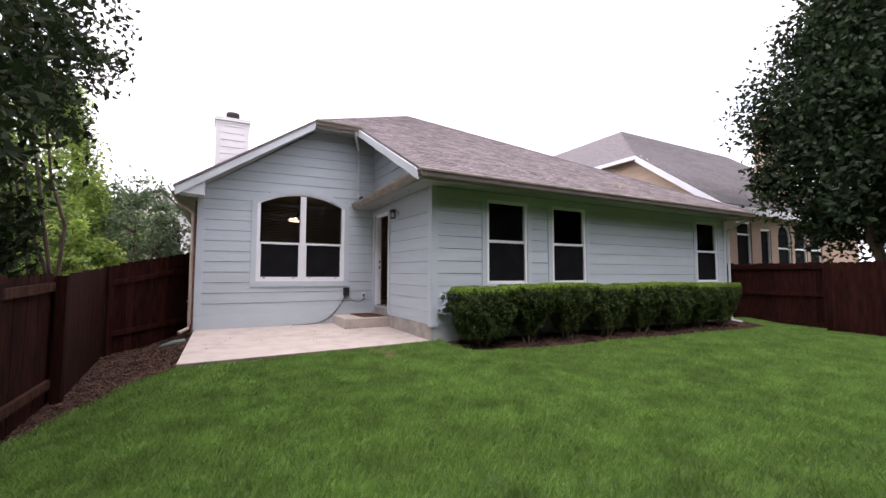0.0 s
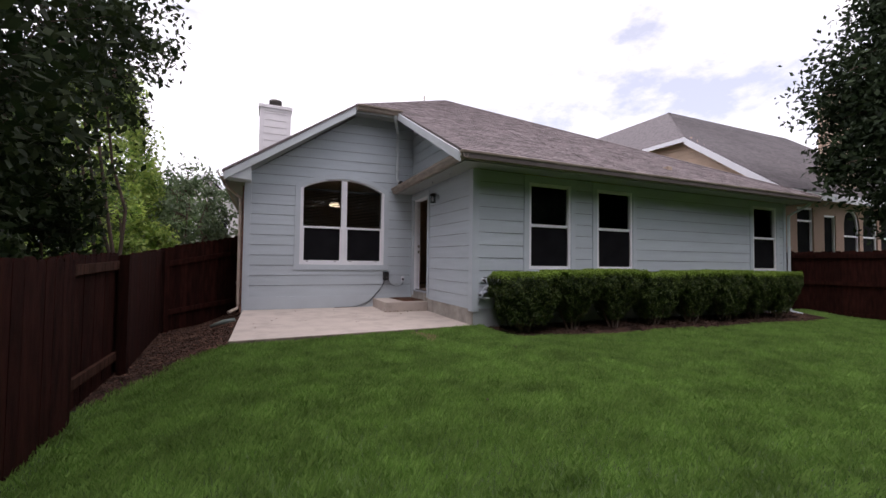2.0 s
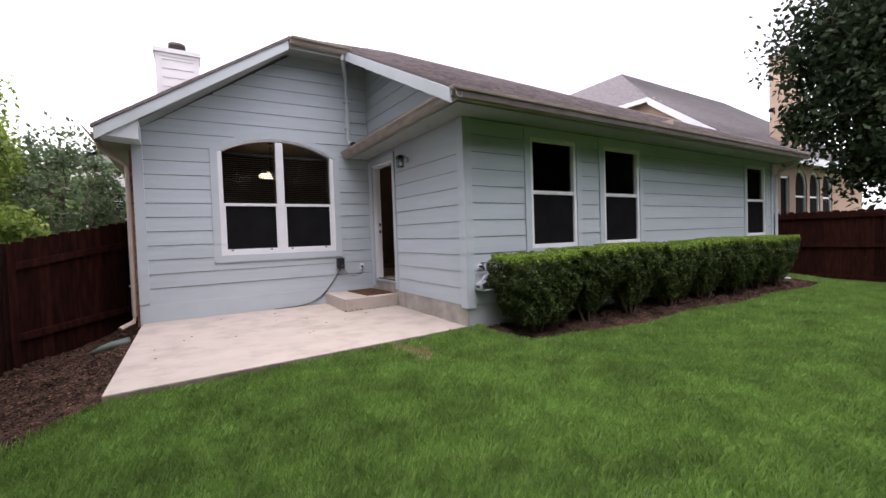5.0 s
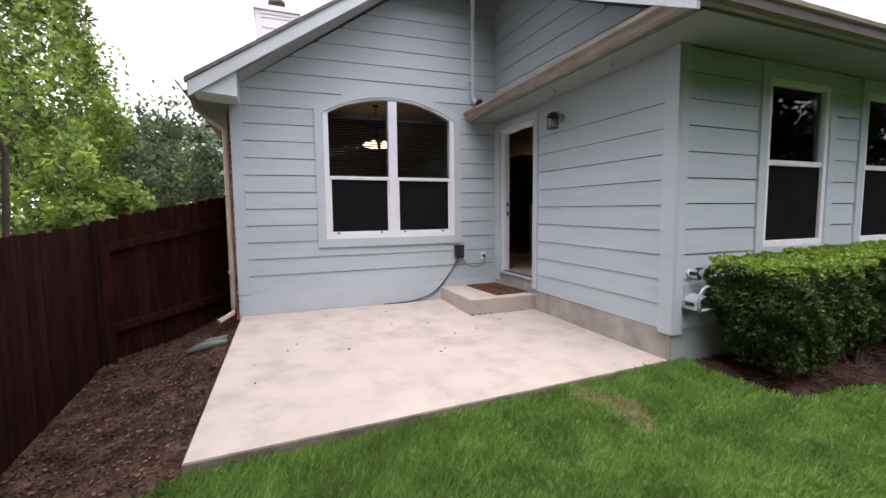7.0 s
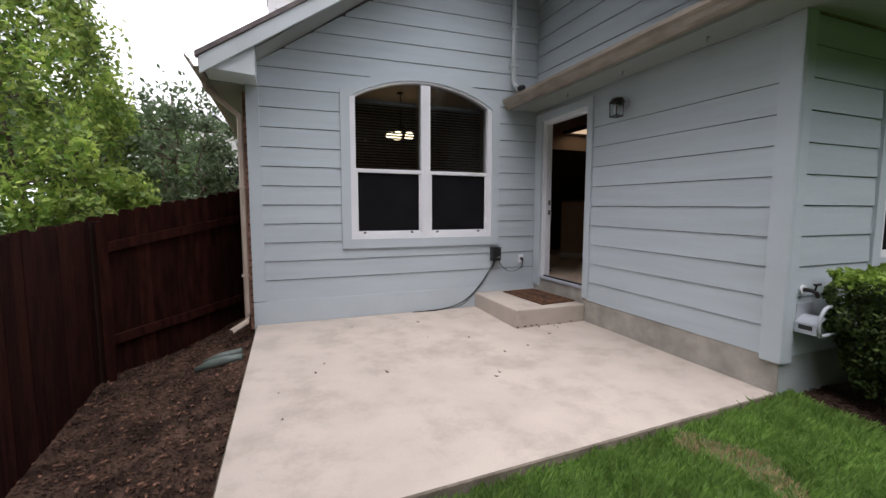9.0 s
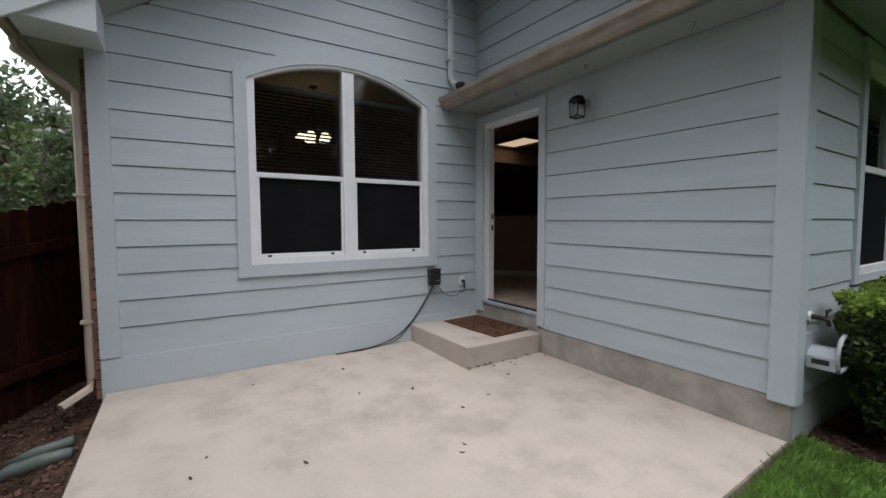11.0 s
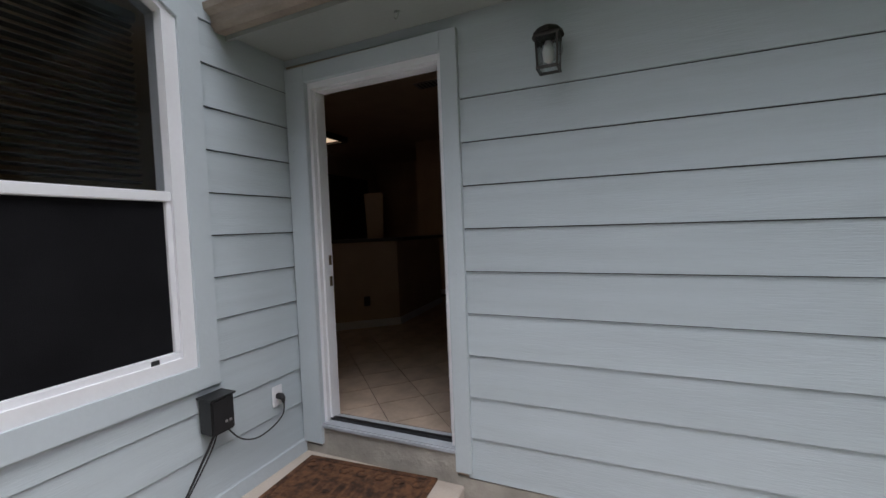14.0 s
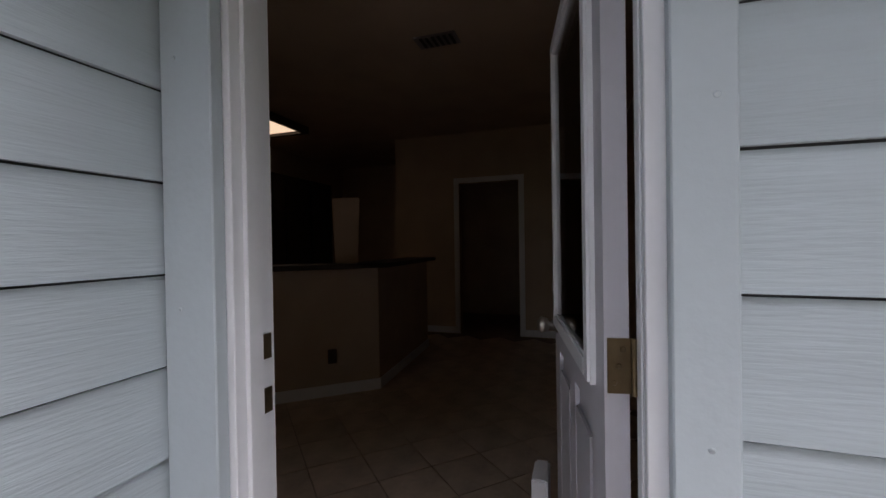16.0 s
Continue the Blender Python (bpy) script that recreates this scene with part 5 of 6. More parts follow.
sheet(bm, [(11.6, -1.5, 3.48), (26.0, -1.5, 3.48), (26.0, 5.7, 8.85), P1, (11.6, 1.75, 5.92)], 0.14)
sheet(bm, [(11.6, 1.75, 5.92), P1, (15.8, 13.0, 8.85), (11.6, 13.0, 5.92)], 0.14)
nbpart("roof", bm, NB_SHINGLE, "grey shingle roof")
rng_ = random.Random(61)
vs, fs = [], []
for r in range(44):
    f = (r + 0.5) / 44
    xa = 11.6 if f < 0.45 else 11.6 + (15.8 - 11.6) * (f - 0.45) / 0.55
    x = xa
    while x < 26:
        w = rng_.uniform(0.35, 0.9)
        y, z = -1.5 + 7.2 * f, 3.48 + 5.37 * f
        k = len(vs)
        b = min(x + w - 0.01, 26)
        vs += [(x - O.x, y - 0.09 - O.y, z - 0.067 + 0.02 - O.z), (b - O.x, y - 0.09 - O.y, z - 0.067 + 0.02 - O.z), (b - O.x, y + 0.09 - O.y, z + 0.067 + 0.006 - O.z), (x - O.x, y + 0.09 - O.y, z + 0.067 + 0.006 - O.z)]
        fs.append((k, k + 1, k + 2, k + 3))
        x += w
tagged(quads("shingles", vs, fs, NB_SHINGLE, nb), kind="stuff")
bm = bmesh.new()
board(bm, (11.58, -1.5, 3.47), (11.58, 1.75, 5.91), 0.26, -0.03)
nbpart("rake_board", bm, WHITE, "white rake board")
bm = bmesh.new()
board(bm, (11.58, 1.75, 5.91), (11.58, 13.0, 5.91), 0.16, -0.03)
nbpart("fascia", bm, WHITE)
bm = bmesh.new()
box(bm, 11.6, 26.0, -1.53, -1.5, 3.2, 3.46)
box(bm, 11.56, 12.0, -1.52, -0.9, 3.12, 3.33)
nbpart("eave", bm, WHITE, "white boxed eave")


for a, b, lo, hi, arched in [(13.35, 14.35, 0.9, 3.05, False)] + [(a, b, 0.8, 2.62, True) for a, b in ARCHES]:
    w = new("window")
    w.parent = nb
    cc, hw = 0.5 * (a + b), 0.5 * (b - a)
    def head(x, g=0.0):
        return hi + (math.sqrt(max((hw + g) ** 2 - (x - cc) ** 2, 0)) * 0.95 if arched else g)
    xs_ = [a + (b - a) * k / 14 for k in range(15)]
    bm = bmesh.new()
    prism(bm, [(a, lo), (b, lo)] + [(x, head(x)) for x in reversed(xs_)], lambda u, z: (u - O.x, -0.9 - O.y, z - O.z), lambda u, z: (u - O.x, -0.89 - O.y, z - O.z))
    part("pane", bm, SCREEN, w)
    bm = bmesh.new()
    inner = [(a + 0.07, lo + 0.07)] + [(cc + (x - cc) * (hw - 0.07) / hw, head(x) - 0.07) for x in xs_] + [(b - 0.07, lo + 0.07)]
    outer = [(a, lo)] + [(x, head(x)) for x in xs_] + [(b, lo)]
    for i in range(len(inner)):
        j = (i + 1) % len(inner)
        q = [outer[i], outer[j], inner[j], inner[i]]
        f_ = [bm.verts.new((u - O.x, -0.95 - O.y, z - O.z)) for u, z in q]
        g_ = [bm.verts.new((u - O.x, -0.9 - O.y, z - O.z)) for u, z in q]
        bm.faces.new(f_)
        for m_ in range(4):
            bm.faces.new((f_[m_], g_[m_], g_[(m_ + 1) % 4], f_[(m_ + 1) % 4]))
    box(bm, a - O.x, b - O.x, -0.95 - O.y, -0.9 - O.y, hi - 0.5 - O.z, hi - 0.44 - O.z)
    part("frame", bm, WHITE, w)
door_n = new("door")
door_n.parent = nb
bm = bmesh.new()
box(bm, 15.05 - O.x, 15.7 - O.x, -0.9 - O.y, -0.86 - O.y, -0.2 - O.z, 2.78 - O.z)
part("leaf", bm, SCREEN, door_n)
bm = bmesh.new()
for a, b, lo, hi in ((15.0, 15.05, -0.2, 2.85), (15.7, 15.75, -0.2, 2.85), (15.05, 15.7, 2.78, 2.85)):
    box(bm, a - O.x, b - O.x, -0.97 - O.y, -0.86 - O.y, lo - O.z, hi - O.z)
part("frame", bm, WHITE, door_n)
chimney("tall tan chimney chase on the neighbour's roof", 17.0, 17.8, -0.75, 0.0, 3.9, 7.8, NB_WALL, "chimneys")

# far house behind the trees
fh = thing("house", "pale grey house far behind the trees", "house", at=(-7.0, 19.0, -0.6))
FAR = mat("far_siding", (0.6, 0.58, 0.58), 0.7, vary=0.05, bump=0.1)
bm = bmesh.new()
prism(bm, [(-4, 0), (2.6, 0), (2.6, 4.6), (0.8, 6.4), (-4, 4.6)], lambda u, z: (u, 0, z), lambda u, z: (u, 8, z))
part("wall", bm, FAR, fh)
bm = bmesh.new()
board(bm, (0.8, -0.3, 6.7), (3.0, -0.3, 4.5), 0.2, 0.05)
board(bm, (-4.2, -0.3, 4.75), (0.8, -0.3, 6.7), 0.2, 0.05)
part("rake_board", bm, WHITE, fh)
bm = bmesh.new()
sheet(bm, [(0.8, -0.25, 6.72), (3.0, -0.25, 4.52), (3.0, 8.2, 4.52), (0.8, 8.2, 6.72)], 0.1)
sheet(bm, [(-4.2, -0.25, 4.77), (0.8, -0.25, 6.72), (0.8, 8.2, 6.72), (-4.2, 8.2, 4.77)], 0.1)
part("roof", bm, NB_SHINGLE, fh)
for x in (-2.6, -0.9, 0.9):
    w = new("window")
    w.parent = fh
    bm = bmesh.new()
    box(bm, x, x + 0.9, -0.03, 0.0, 2.6, 4.0)
    part("pane", bm, SCREEN, w)
    bm = bmesh.new()
    for a, b, c, d in ((x - 0.1, x, 2.5, 4.1), (x + 0.9, x + 1.0, 2.5, 4.1), (x, x + 0.9, 4.0, 4.1), (x, x + 0.9, 2.5, 2.6)):
        box(bm, a, b, -0.06, 0.0, c, d)
    part("frame", bm, WHITE, w)

# ---- wall lamp by the door ----
lamp = thing("wall_lamp", "small black metal lantern with clear glass on the siding", "lamp", at=(-0.02, -1.575, 2.24))
bm = bmesh.new()
tube(bm, [(0.004, 0, 0.035), (-0.012, 0, 0.035), (-0.018, 0, 0.035)], [0.045, 0.043, 0.02], 18)
part("back_plate", bm, GREY_PLASTIC, lamp)
bm = bmesh.new()
tube(bm, [(-0.01, 0, 0.05), (-0.05, 0, 0.10), (-0.115, 0, 0.095)], 0.006, 8)
part("arm", bm, DARK_METAL, lamp)
bm = bmesh.new()
for z, r in ((0.045, 0.045), (-0.085, 0.041)):
    bm = bmesh.new()
    prism(bm, [(-r - 0.005, -r - 0.005), (r + 0.005, -r - 0.005), (r + 0.005, -r + 0.005), (-r - 0.005, -r + 0.005)], lambda u, v: (-0.115 + u, v, z - 0.005), lambda u, v: (-0.115 + u, v, z + 0.005))
    prism(bm, [(-r - 0.005, r - 0.005), (r + 0.005, r - 0.005), (r + 0.005, r + 0.005), (-r - 0.005, r + 0.005)], lambda u, v: (-0.115 + u, v, z - 0.005), lambda u, v: (-0.115 + u, v, z + 0.005))
    prism(bm, [(-r - 0.005, -r + 0.005), (-r + 0.005, -r + 0.005), (-r + 0.005, r - 0.005), (-r - 0.005, r - 0.005)], lambda u, v: (-0.115 + u, v, z - 0.005), lambda u, v: (-0.115 + u, v, z + 0.005))
    prism(bm, [(r - 0.005, -r + 0.005), (r + 0.005, -r + 0.005), (r + 0.005, r - 0.005), (r - 0.005, r - 0.005)], lambda u, v: (-0.115 + u, v, z - 0.005), lambda u, v: (-0.115 + u, v, z + 0.005))
    part("cage_ring", bm, DARK_METAL, lamp)
for sx in (-1, 1):
    for sy in (-1, 1):
        bm = bmesh.new()
        tube(bm, [(-0.115 + sx * 0.044, sy * 0.044, 0.045), (-0.115 + sx * 0.040, sy * 0.040, -0.085)], 0.005, 4)
        part("cage_bar", bm, DARK_METAL, lamp)
bm = bmesh.new()
tube(bm, [(-0.115, 0, 0.050), (-0.115, 0, 0.062), (-0.115, 0, 0.078), (-0.115, 0, 0.090), (-0.115, 0, 0.096)], [0.066, 0.063, 0.050, 0.028, 0.008], 16)
part("roof", bm, DARK_METAL, lamp)
bm = bmesh.new()
tube(bm, [(-0.115, 0, -0.08), (-0.115, 0, 0.04)], [0.054, 0.060], 4, cap=False)
part("glass", bm, DIRTY_GLASS, lamp).visible_shadow = False
bm = bmesh.new()
tube(bm, [(-0.115, 0, 0.03), (-0.115, 0, -0.01), (-0.115, 0, -0.05), (-0.115, 0, -0.06)], [0.012, 0.026, 0.02, 0.004], 10)
smooth(part("bulb", bm, mat("bulb_white", (0.8, 0.8, 0.78), 0.3, vary=0.02, bump=0), lamp, "unlit white bulb"))

# ---- power box, socket and cables on the gable wall ----
pbox = thing("transformer_box", "black outdoor transformer box on the siding", "electrical box", at=(-0.63, -0.02, 0.675))
bm = bmesh.new()
box(bm, -0.06, 0.06, -0.095, 0.0, -0.085, 0.085)
bevel(bm, 0.008)
part("body", bm, BLACK, pbox)
bm = bmesh.new()
box(bm, -0.066, 0.066, -0.1, 0.0, 0.083, 0.092)
part("lid", bm, BLACK, pbox)
bm = bmesh.new()
for k in (0, 1):
    box(bm, 0.005 + k * 0.022, 0.018 + k * 0.022, -0.0975, -0.094, -0.04, -0.028)
part("marking", bm, mat("grey_ink", (0.35, 0.35, 0.35), 0.6), pbox, "small pale unreadable mark")
sock = thing("wall_socket", "white outdoor wall socket with a black plug in it", "socket", at=(-0.225, -0.02, 0.60))
bm = bmesh.new()
box(bm, -0.035, 0.035, -0.012, 0.0, -0.057, 0.057)
bevel(bm, 0.004)
part("plate", bm, WHITE, sock)
bm = bmesh.new()
tube(bm, [(0, -0.012, 0.0), (0, -0.035, 0.0), (0, -0.05, -0.01), (0, -0.055, -0.04)], [0.018, 0.02, 0.014, 0.005], 10)
part("plug", bm, BLACK, sock)


def cable(label, pts, r=0.004):
    bm = bmesh.new()
    smooth_pts = []
    P = [Vector(p) for p in pts]
    P = [P[0]] + P + [P[-1]]
    for i in range(1, len(P) - 2):
        for k in range(8):
            t = k / 8
            a, b, c, d = P[i - 1], P[i], P[i + 1], P[i + 2]
            smooth_pts.append(0.5 * ((2 * b) + (c - a) * t + (2 * a - 5 * b + 4 * c - d) * t * t + (3 * b - a - 3 * c + d) * t ** 3))
    smooth_pts.append(P[-2])
    tube(bm, smooth_pts, r, 6)
    return tagged(smooth(part("cable", bm, BLACK)), label, "cable", "cables on the wall")


cable("black cord looping from the socket to the box", [(-0.225, -0.075, 0.56), (-0.235, -0.07, 0.50), (-0.30, -0.05, 0.45), (-0.40, -0.045, 0.44), (-0.50, -0.05, 0.49), (-0.585, -0.065, 0.59)])
cable("black cable running down the wall onto the patio", [(-0.645, -0.07, 0.59), (-0.70, -0.05, 0.48), (-0.80, -0.04, 0.33), (-0.94, -0.035, 0.17), (-1.12, -0.04, 0.06), (-1.35, -0.055, 0.012), (-1.62, -0.07, 0.006), (-1.75, -0.07, 0.006)], 0.006)
cable("thin black cable running down the wall onto the patio", [(-0.625, -0.06, 0.59), (-0.66, -0.05, 0.50), (-0.77, -0.035, 0.34), (-0.90, -0.035, 0.19), (-1.10, -0.055, 0.04), (-1.40, -0.08, 0.008), (-1.58, -0.09, 0.006)], 0.004)

# ---- hose bib and hanger on the rear wall corner ----
hh_ = thing("hose_hanger", "empty pale grey hose hanger on the wall corner", "hose hanger", at=(0.19, Y_S - 0.02, 0.50))
bm = bmesh.new()
box(bm, -0.10, 0.10, -0.018, 0.0, -0.06, 0.11)
bevel(bm, 0.006)
part("back", bm, GREY_PLASTIC, hh_)
bm = bmesh.new()
rows_ = [(0.10 * math.cos(math.radians(15 + 150 * k / 12)), 0.085 * math.sin(math.radians(15 + 150 * k / 12)) - 0.055) for k in range(13)]
for (xa, za), (xb, zb) in zip(rows_, rows_[1:]):
    prism(bm, [(xa, za), (xb, zb), (xb, zb - 0.010), (xa, za - 0.010)], lambda u, z: (u, -0.018, z), lambda u, z: (u, -0.15, z))
part("cradle", bm, GREY_PLASTIC, hh_)
bm = bmesh.new()
box(bm, -0.112, -0.100, -0.152, -0.018, -0.085, -0.01)
bevel(bm, 0.004)
part("side_plate", bm, GREY_PLASTIC, hh_)
# no opening is cut: a black strip paints the slot's shaded inside
boxpart("slot", (-0.1135, -0.112, -0.125, -0.045, -0.055, -0.025), BLACK, hh_, "black strip for the shade of an open slot")
bm = bmesh.new()
tube(bm, [(0.108 * math.cos(math.radians(a)), -0.158, 0.12 * math.sin(math.radians(a)) - 0.01) for a in range(-40, 221, 20)], 0.012, 8)
tube(bm, [(-0.09, -0.158, -0.085), (0.09, -0.158, -0.085)], 0.012, 8)
smooth(part("rim", bm, GREY_PLASTIC, hh_))
tap = thing("garden_tap", "tarnished garden tap above the hose hanger", "tap", at=(0.17, Y_S - 0.02, 0.70))
bm = bmesh.new()
tube(bm, [(0, 0, 0), (0, -0.06, 0), (0, -0.085, -0.01), (0, -0.095, -0.045)], [0.016, 0.014, 0.014, 0.012], 10)
part("spout", bm, DARK_METAL, tap)
bm = bmesh.new()
tube(bm, [(0, -0.075, 0.0), (0, -0.085, 0.045)], 0.006, 6)
tube(bm, [(-0.035, -0.088, 0.047), (0.035, -0.088, 0.047)], 0.008, 6)
part("handle", bm, DARK_METAL, tap)
bm = bmesh.new()
tube(bm, [(0, 0.0, 0), (0, -0.012, 0)], 0.032, 12)
part("flange", bm, WHITE, tap)

# eave hooks under the soffit
for y in (-0.9, -1.71, -2.54):
    bm = bmesh.new()
    tube(bm, [(-0.2, y, SOFF + 0.002), (-0.2, y, SOFF - 0.022), (-0.2, y + 0.008, SOFF - 0.032), (-0.2, y + 0.016, SOFF - 0.024)], 0.005, 6)
    tube(bm, [(-0.2, y, SOFF + 0.001), (-0.2, y, SOFF - 0.008)], 0.014, 8)
    tagged(part("ceiling_hook", bm, SOFFIT), "small pale hook screwed into the soffit", "hook", "soffit hooks")

# ---- litter on the patio and lawn ----
lf = mat("dry_leaf", (0.10, 0.06, 0.035), 0.8, vary=0.3, by_object=0.4)
rr_ = random.Random(71)
for k in range(34):
    if k < 16:
        x, y, z = rr_.uniform(-0.95, -0.05), -1.08 - abs(rr_.gauss(0, 0.09)), 0.006
    elif k < 30:
        x, y = rr_.uniform(-3.3, -0.3), rr_.uniform(-2.9, -0.4)
        z = 0.006 + 0.016 * y
        if x > -1 and y > -1.1:
            y -= 0.9
            z = 0.006 + 0.016 * y
    else:
        x, y = rr_.uniform(-3.5, 1.0), rr_.uniform(-6.5, -4.0)
        z = ground_z(x, y) + 0.05
    bm = bmesh.new()
    s = rr_.uniform(0.006, 0.016)
    v = [bm.verts.new(p) for p in ((-s * 1.6, 0, 0.004), (0, -s * 0.7, 0.0), (s * 1.6, 0, 0.006), (0, s * 0.7, 0.0))]
    bm.faces.new(v)
    v2 = [bm.verts.new((q.co.x, q.co.y, q.co.z - 0.003)) for q in v]
    bm.faces.new(v2[::-1])
    for i in range(4):
        bm.faces.new((v[i], v2[i], v2[(i + 1) % 4], v[(i + 1) % 4]))
    o = part("dry_leaf", bm, lf)
    o.matrix_world = pose(x, y, z, 0, 0, rr_.uniform(0, 360))
    tagged(o, "small brown dry leaf lying on the ground", "leaf", "fallen leaves")

# flattened green hose bag by the gate
bm = bmesh.new()
tube(bm, [(x, y, ground_z(x, y) + 0.03) for x, y in ((-3.98, -0.66), (-3.86, -0.66), (-3.72, -0.70), (-3.58, -0.72))], [0.022, 0.045, 0.045, 0.03], 8)
tube(bm, [(x, y, ground_z(x, y) + 0.03) for x, y in ((-3.93, -0.50), (-3.78, -0.52), (-3.6, -0.54))], [0.02, 0.038, 0.03], 8)
tagged(smooth(part("splash_block", bm, mat("green_plastic", (0.12, 0.15, 0.135), 0.5, vary=0.15))), "faded green plastic drain sleeve on the mulch", "drain sleeve")

# ---- inside: floor tiles, bar, far doorway, lights ----
T = 0.305
tile_bm = bmesh.new()
box(tile_bm, -T / 2 + 0.003, T / 2 - 0.003, -T / 2 + 0.003, T / 2 - 0.003, -0.012, 0.0)
tile_me = mesh_of("floor_tile", tile_bm, TILE)
floor_ob = bpy.data.objects["floor"]
c45 = math.sqrt(0.5)
EDGE = 0.132
for i in range(-16, 17):
    for j in range(-16, 17):
        x, y = 0.33 + c45 * T * (i - j), -0.55 + c45 * T * (i + j)
        r = c45 * (T - 0.006)
        if not (EDGE - r < x < 4.6 and -1.35 < y < 2.1):
            continue
        if x - r >= EDGE:
            o = new("floor_tile", tile_me)
            o.parent = floor_ob
            o.matrix_local = pose(x, y, FLOOR, 0, 0, 45)
        elif -1.3 < y < 0.12 and x + r > EDGE + 0.02:
            pts = [(x + r, y), (x, y + r), (x - r, y), (x, y - r)]
            cut = []
            for k in range(4):
                a, b = pts[k], pts[(k + 1) % 4]
                if a[0] >= EDGE:
                    cut.append(a)
                if (a[0] - EDGE) * (b[0] - EDGE) < 0:
                    t_ = (EDGE - a[0]) / (b[0] - a[0])
                    cut.append((EDGE, a[1] + t_ * (b[1] - a[1])))
            bm = bmesh.new()
            prism(bm, cut, lambda u, v: (u, v, FLOOR - 0.012), lambda u, v: (u, v, FLOOR))
            part("floor_tile", bm, TILE, floor_ob)

bar = thing("breakfast_bar", "tan half wall bar with a dark counter", "bar", at=(2.46, 0.73, FLOOR))
bm = bmesh.new()
A_, B_, C_ = (-0.80, 0.92), (0.0, 0.0), (1.5, 0.12)
poly = [A_, B_, C_, (1.5, 0.30), (0.09, 0.18), (-0.66, 1.04)]
prism(bm, poly, lambda u, v: (u, v, 0), lambda u, v: (u, v, 1.03))
part("half_wall", bm, INNER, bar)
bm = bmesh.new()
poly = [(-0.88, 0.86), (-0.03, -0.10), (1.55, 0.02), (1.55, 0.40), (0.12, 0.27), (-0.60, 1.1)]
prism(bm, poly, lambda u, v: (u, v, 1.03), lambda u, v: (u, v, 1.07))
bevel(bm, 0.008)
part("counter", bm, INNER_DARK, bar, "dark counter top")
bm = bmesh.new()
poly = [(-0.81, 0.91), (-0.006, -0.014), (1.5, 0.106), (1.5, 0.118), (0.0, -0.002), (-0.80, 0.919)]
prism(bm, poly, lambda u, v: (u, v, 0), lambda u, v: (u, v, 0.09))
part("baseboard", bm, WHITE, bar)
bm = bmesh.new()
box(bm, -0.036, 0.036, -0.008, 0.0, -0.058, 0.058)
bevel(bm, 0.003)
o = part("socket_plate", bm, INNER_DARK, bar)
o.matrix_local = pose(-0.26, 0.292, 0.32, 0, 0, -49)
# tall kitchen units behind the bar
kit = thing("kitchen_cabinet", "dark wooden kitchen cabinets behind the bar", "cabinet", at=(3.9, 2.9, FLOOR))
bm = bmesh.new()
box(bm, -1.6, 1.2, 0, 0.6, 0, 2.2)
part("body", bm, INNER_DARK, kit)
for k in range(5):
    bm = bmesh.new()
    box(bm, -1.58 + k * 0.555, -1.05 + k * 0.555, -0.02, 0.0, 0.1, 2.15)
    bevel(bm, 0.004)
    part("door", bm, INNER_DARK, kit)
vase = thing("paper_bag", "pale tall paper bag standing on the bar counter", "bag", at=(2.42, 1.0, FLOOR + 1.07))
bm = bmesh.new()
prism(bm, [(-0.09, 0), (0.1, 0), (0.12, 0.55), (-0.11, 0.56)], lambda u, z: (-0.05, u, z), lambda u, z: (0.05, u, z))
bmesh.ops.rotate(bm, verts=bm.verts, cent=(0, 0, 0), matrix=Matrix.Rotation(radians(31), 3, "Z"))
bevel(bm, 0.006)
part("body", bm, INNER, vase)
# inner partition with a doorway
bm = bmesh.new()
box(bm, 4.75, 4.87, -2.9, -0.15, FLOOR, CEIL)
box(bm, 4.75, 4.87, 0.66, 1.6, FLOOR, CEIL)
box(bm, 4.75, 4.87, -0.15, 0.66, FLOOR + 2.05, CEIL)
tagged(part("wall_inner", bm, INNER), "tan inner wall with a doorway", "wall", kind="structure")
bm = bmesh.new()
for a, b, c, d in ((-0.22, -0.15, 0, 2.12), (0.66, 0.73, 0, 2.12), (-0.15, 0.66, 2.05, 2.12)):
    box(bm, 4.735, 4.75, a, b, FLOOR + c, FLOOR + d)
tagged(part("doorway_trim", bm, WHITE), "white doorway casing", "trim", kind="structure")
bm = bmesh.new()
box(bm, 4.738, 4.75, -2.9, -0.22, FLOOR, FLOOR + 0.09)
box(bm, 4.738, 4.75, 0.73, 1.6, FLOOR, FLOOR + 0.09)
tagged(part("baseboard", bm, WHITE), "white baseboard", "trim", kind="structure")
# partition that shuts off the west rooms and the rooms behind
bm = bmesh.new()
box(bm, 0.15, 6.5, -1.55, -1.45, FLOOR, CEIL)
tagged(part("wall_partition", bm, INNER), "tan inner wall", "wall", kind="structure")
bm = bmesh.new()
box(bm, 6.4, 6.5, -1.45, 3.6, FLOOR, CEIL)
box(bm, X_W + WALL_T, 6.4, 3.5, 3.6, FLOOR, CEIL)
tagged(part("wall_hall", bm, INNER), "tan inner wall", "wall", kind="structure")

vent = thing("ceiling_vent", "white slotted air vent in the ceiling", "vent", at=(2.2, 0.08, CEIL))
bm = bmesh.new()
box(bm, -0.09, 0.09, -0.16, 0.16, -0.012, -0.001)
bevel(bm, 0.004)
part("frame", bm, HEADRAIL, vent)
for k in range(6):
    bm = bmesh.new()
    box(bm, -0.07, 0.07, -0.13 + k * 0.045, -0.11 + k * 0.045, -0.018, -0.0125)
    part("slat", bm, SLAT, vent)

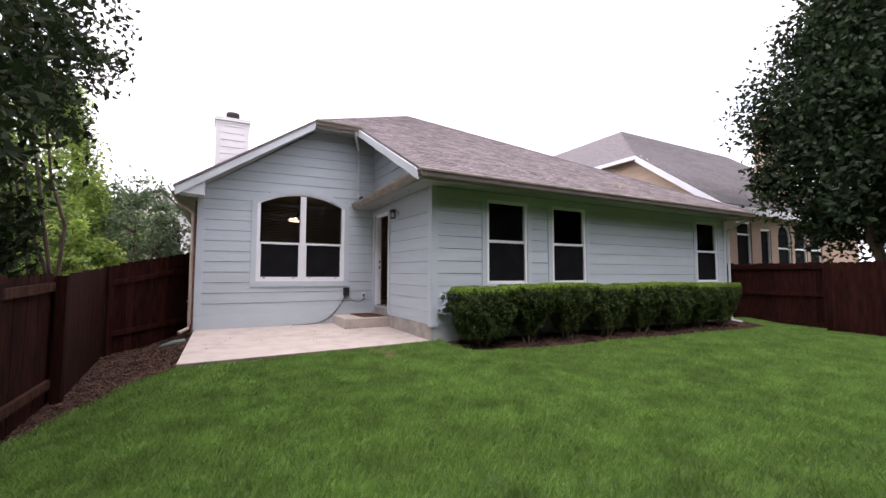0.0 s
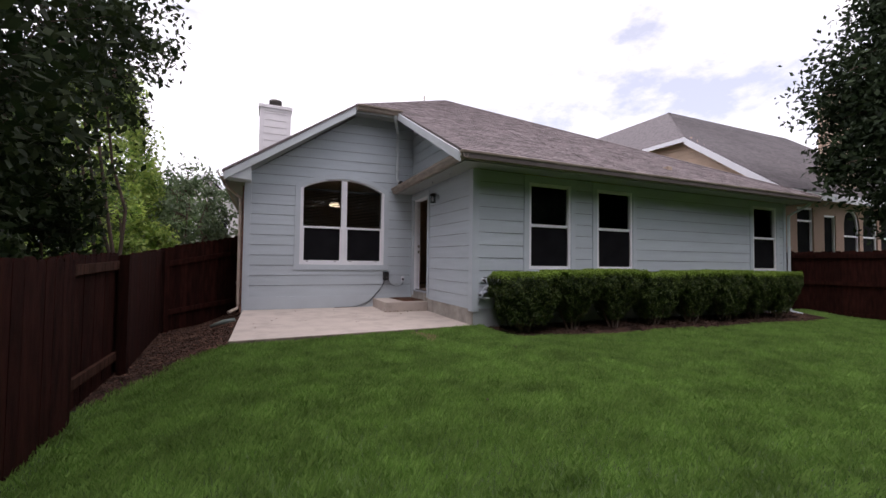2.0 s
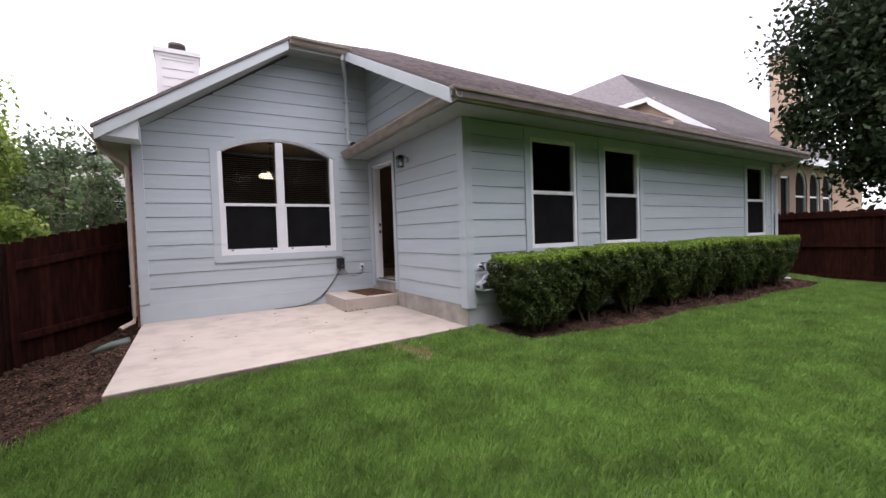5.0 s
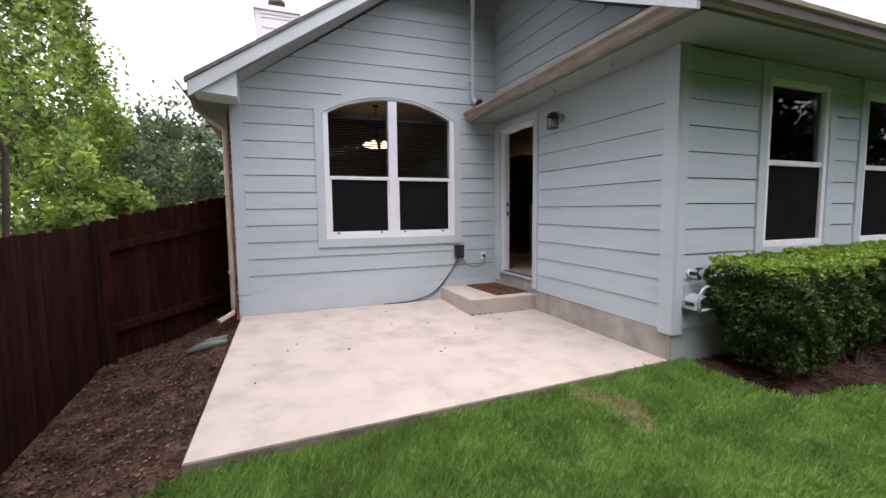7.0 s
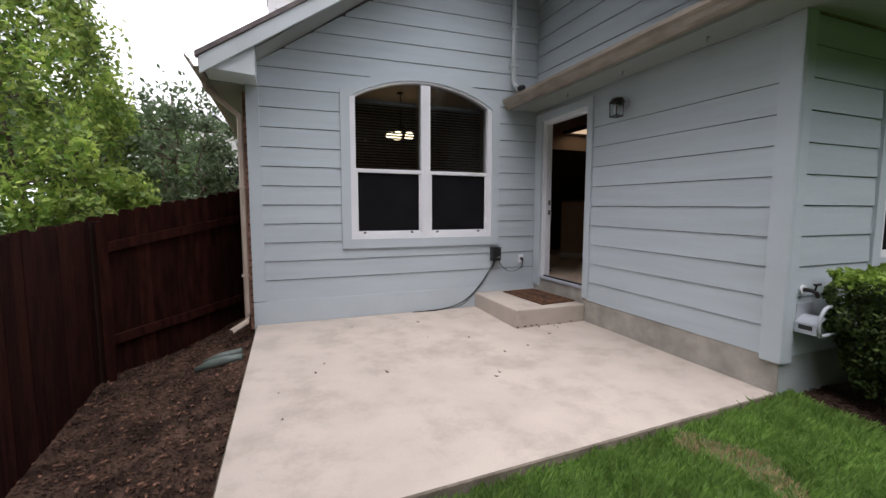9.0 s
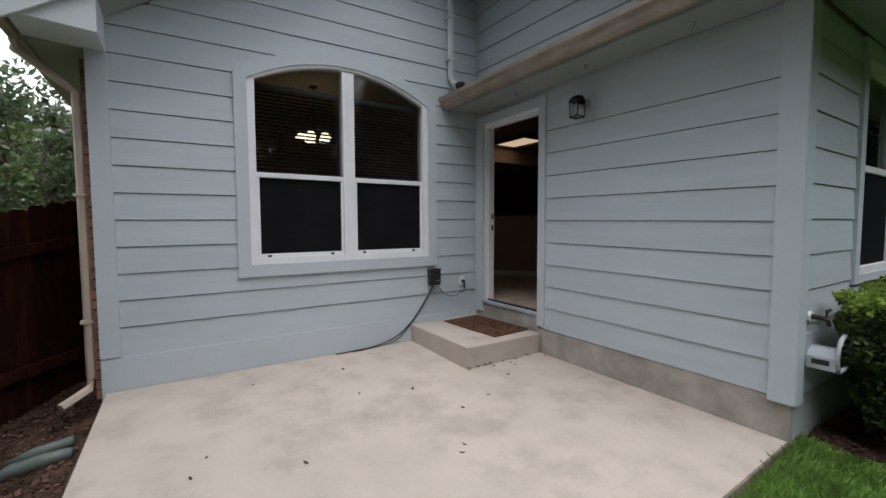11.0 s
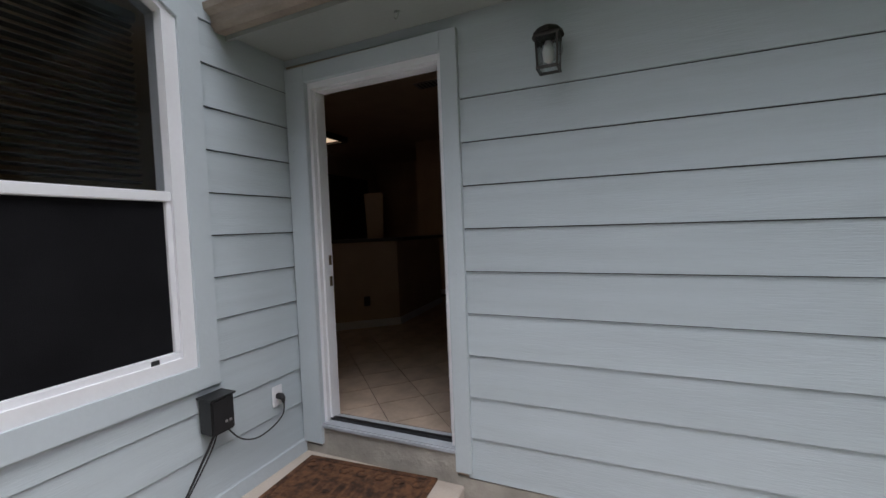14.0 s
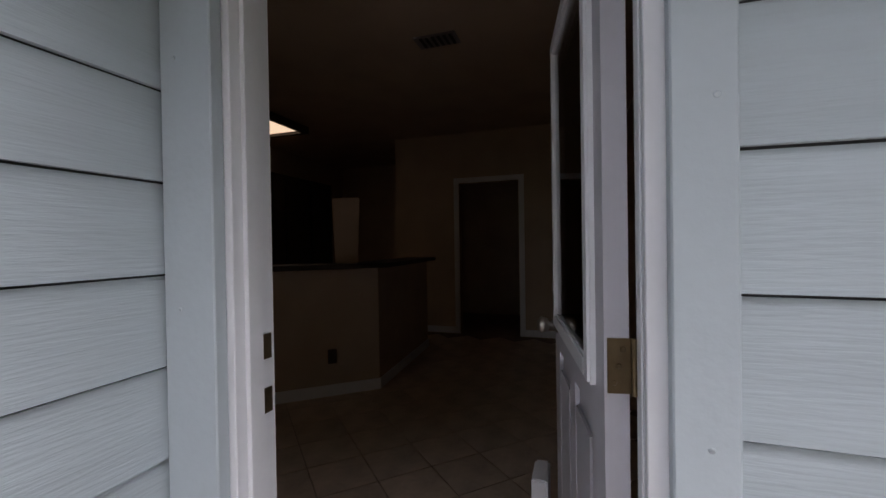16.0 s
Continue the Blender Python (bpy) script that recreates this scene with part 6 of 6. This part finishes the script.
LIGHT_WARM = glow_mat("warm_diffuser", (1.0, 0.74, 0.48), 0.36)
kl = thing("kitchen_light", "lit warm box light on the kitchen ceiling", "ceiling light", at=(3.35, 2.85, CEIL))
bm = bmesh.new()
box(bm, -0.30, 0.35, -0.45, 0.55, -0.05, -0.005)
part("diffuser", bm, LIGHT_WARM, kl, "glowing panel")
bm = bmesh.new()
for a, b, c, d in ((-0.36, -0.30, -0.51, 0.61), (0.35, 0.41, -0.51, 0.61), (-0.30, 0.35, -0.51, -0.45), (-0.30, 0.35, 0.55, 0.61)):
    box(bm, a, b, c, d, -0.085, -0.001)
part("frame", bm, INNER_DARK, kl)

ch = thing("chandelier", "lit glass-shaded chandelier hanging inside the window", "chandelier", at=(-1.40, 1.75, CEIL - 0.28))
bm = bmesh.new()
tube(bm, [(0, 0, 0.278), (0, 0, 0.26), (0, 0, 0.25)], [0.06, 0.05, 0.01], 12)
tube(bm, [(0, 0, 0.26), (0, 0, -0.42)], 0.008, 6)
tube(bm, [(0, 0, -0.2), (0, 0, -0.26), (0, 0, -0.34), (0, 0, -0.42)], [0.015, 0.04, 0.03, 0.01], 10)
part("stem", bm, DARK_METAL, ch)
for k in range(5):
    a = 2 * math.pi / 5 * k + 0.4
    bm = bmesh.new()
    tube(bm, [(0.015 * math.cos(a), 0.015 * math.sin(a), -0.22), (0.09 * math.cos(a), 0.09 * math.sin(a), -0.28), (0.15 * math.cos(a), 0.15 * math.sin(a), -0.315)], 0.006, 6)
    part("arm", bm, DARK_METAL, ch)
LIT_SHADE = glow_mat("lit_shade", (1.0, 0.8, 0.5), 2.2)
for k in range(5):
    a = 2 * math.pi / 5 * k + 0.4
    cx, cy = 0.15 * math.cos(a), 0.15 * math.sin(a)
    bm = bmesh.new()
    tube(bm, [(cx, cy, -0.335), (cx, cy, -0.35), (cx * 1.08, cy * 1.08, -0.385), (cx * 1.15, cy * 1.15, -0.42), (cx * 1.15, cy * 1.15, -0.425)], [0.02, 0.04, 0.062, 0.072, 0.05], 16)
    smooth(part("shade", bm, LIT_SHADE, ch, "glowing frosted glass shade"))
    bm = bmesh.new()
    tube(bm, [(cx, cy, -0.31), (cx, cy, -0.337)], [0.012, 0.024], 10)
    part("shade_cap", bm, DARK_METAL, ch)

# pale box that props the door
prop = thing("door_prop", "white board propping the open door", "box", at=(0.95, -0.76, FLOOR))
bm = bmesh.new()
box(bm, -0.10, 0.06, -0.02, 0.04, 0, 0.33)
bevel(bm, 0.008)
part("body", bm, WHITE, prop)
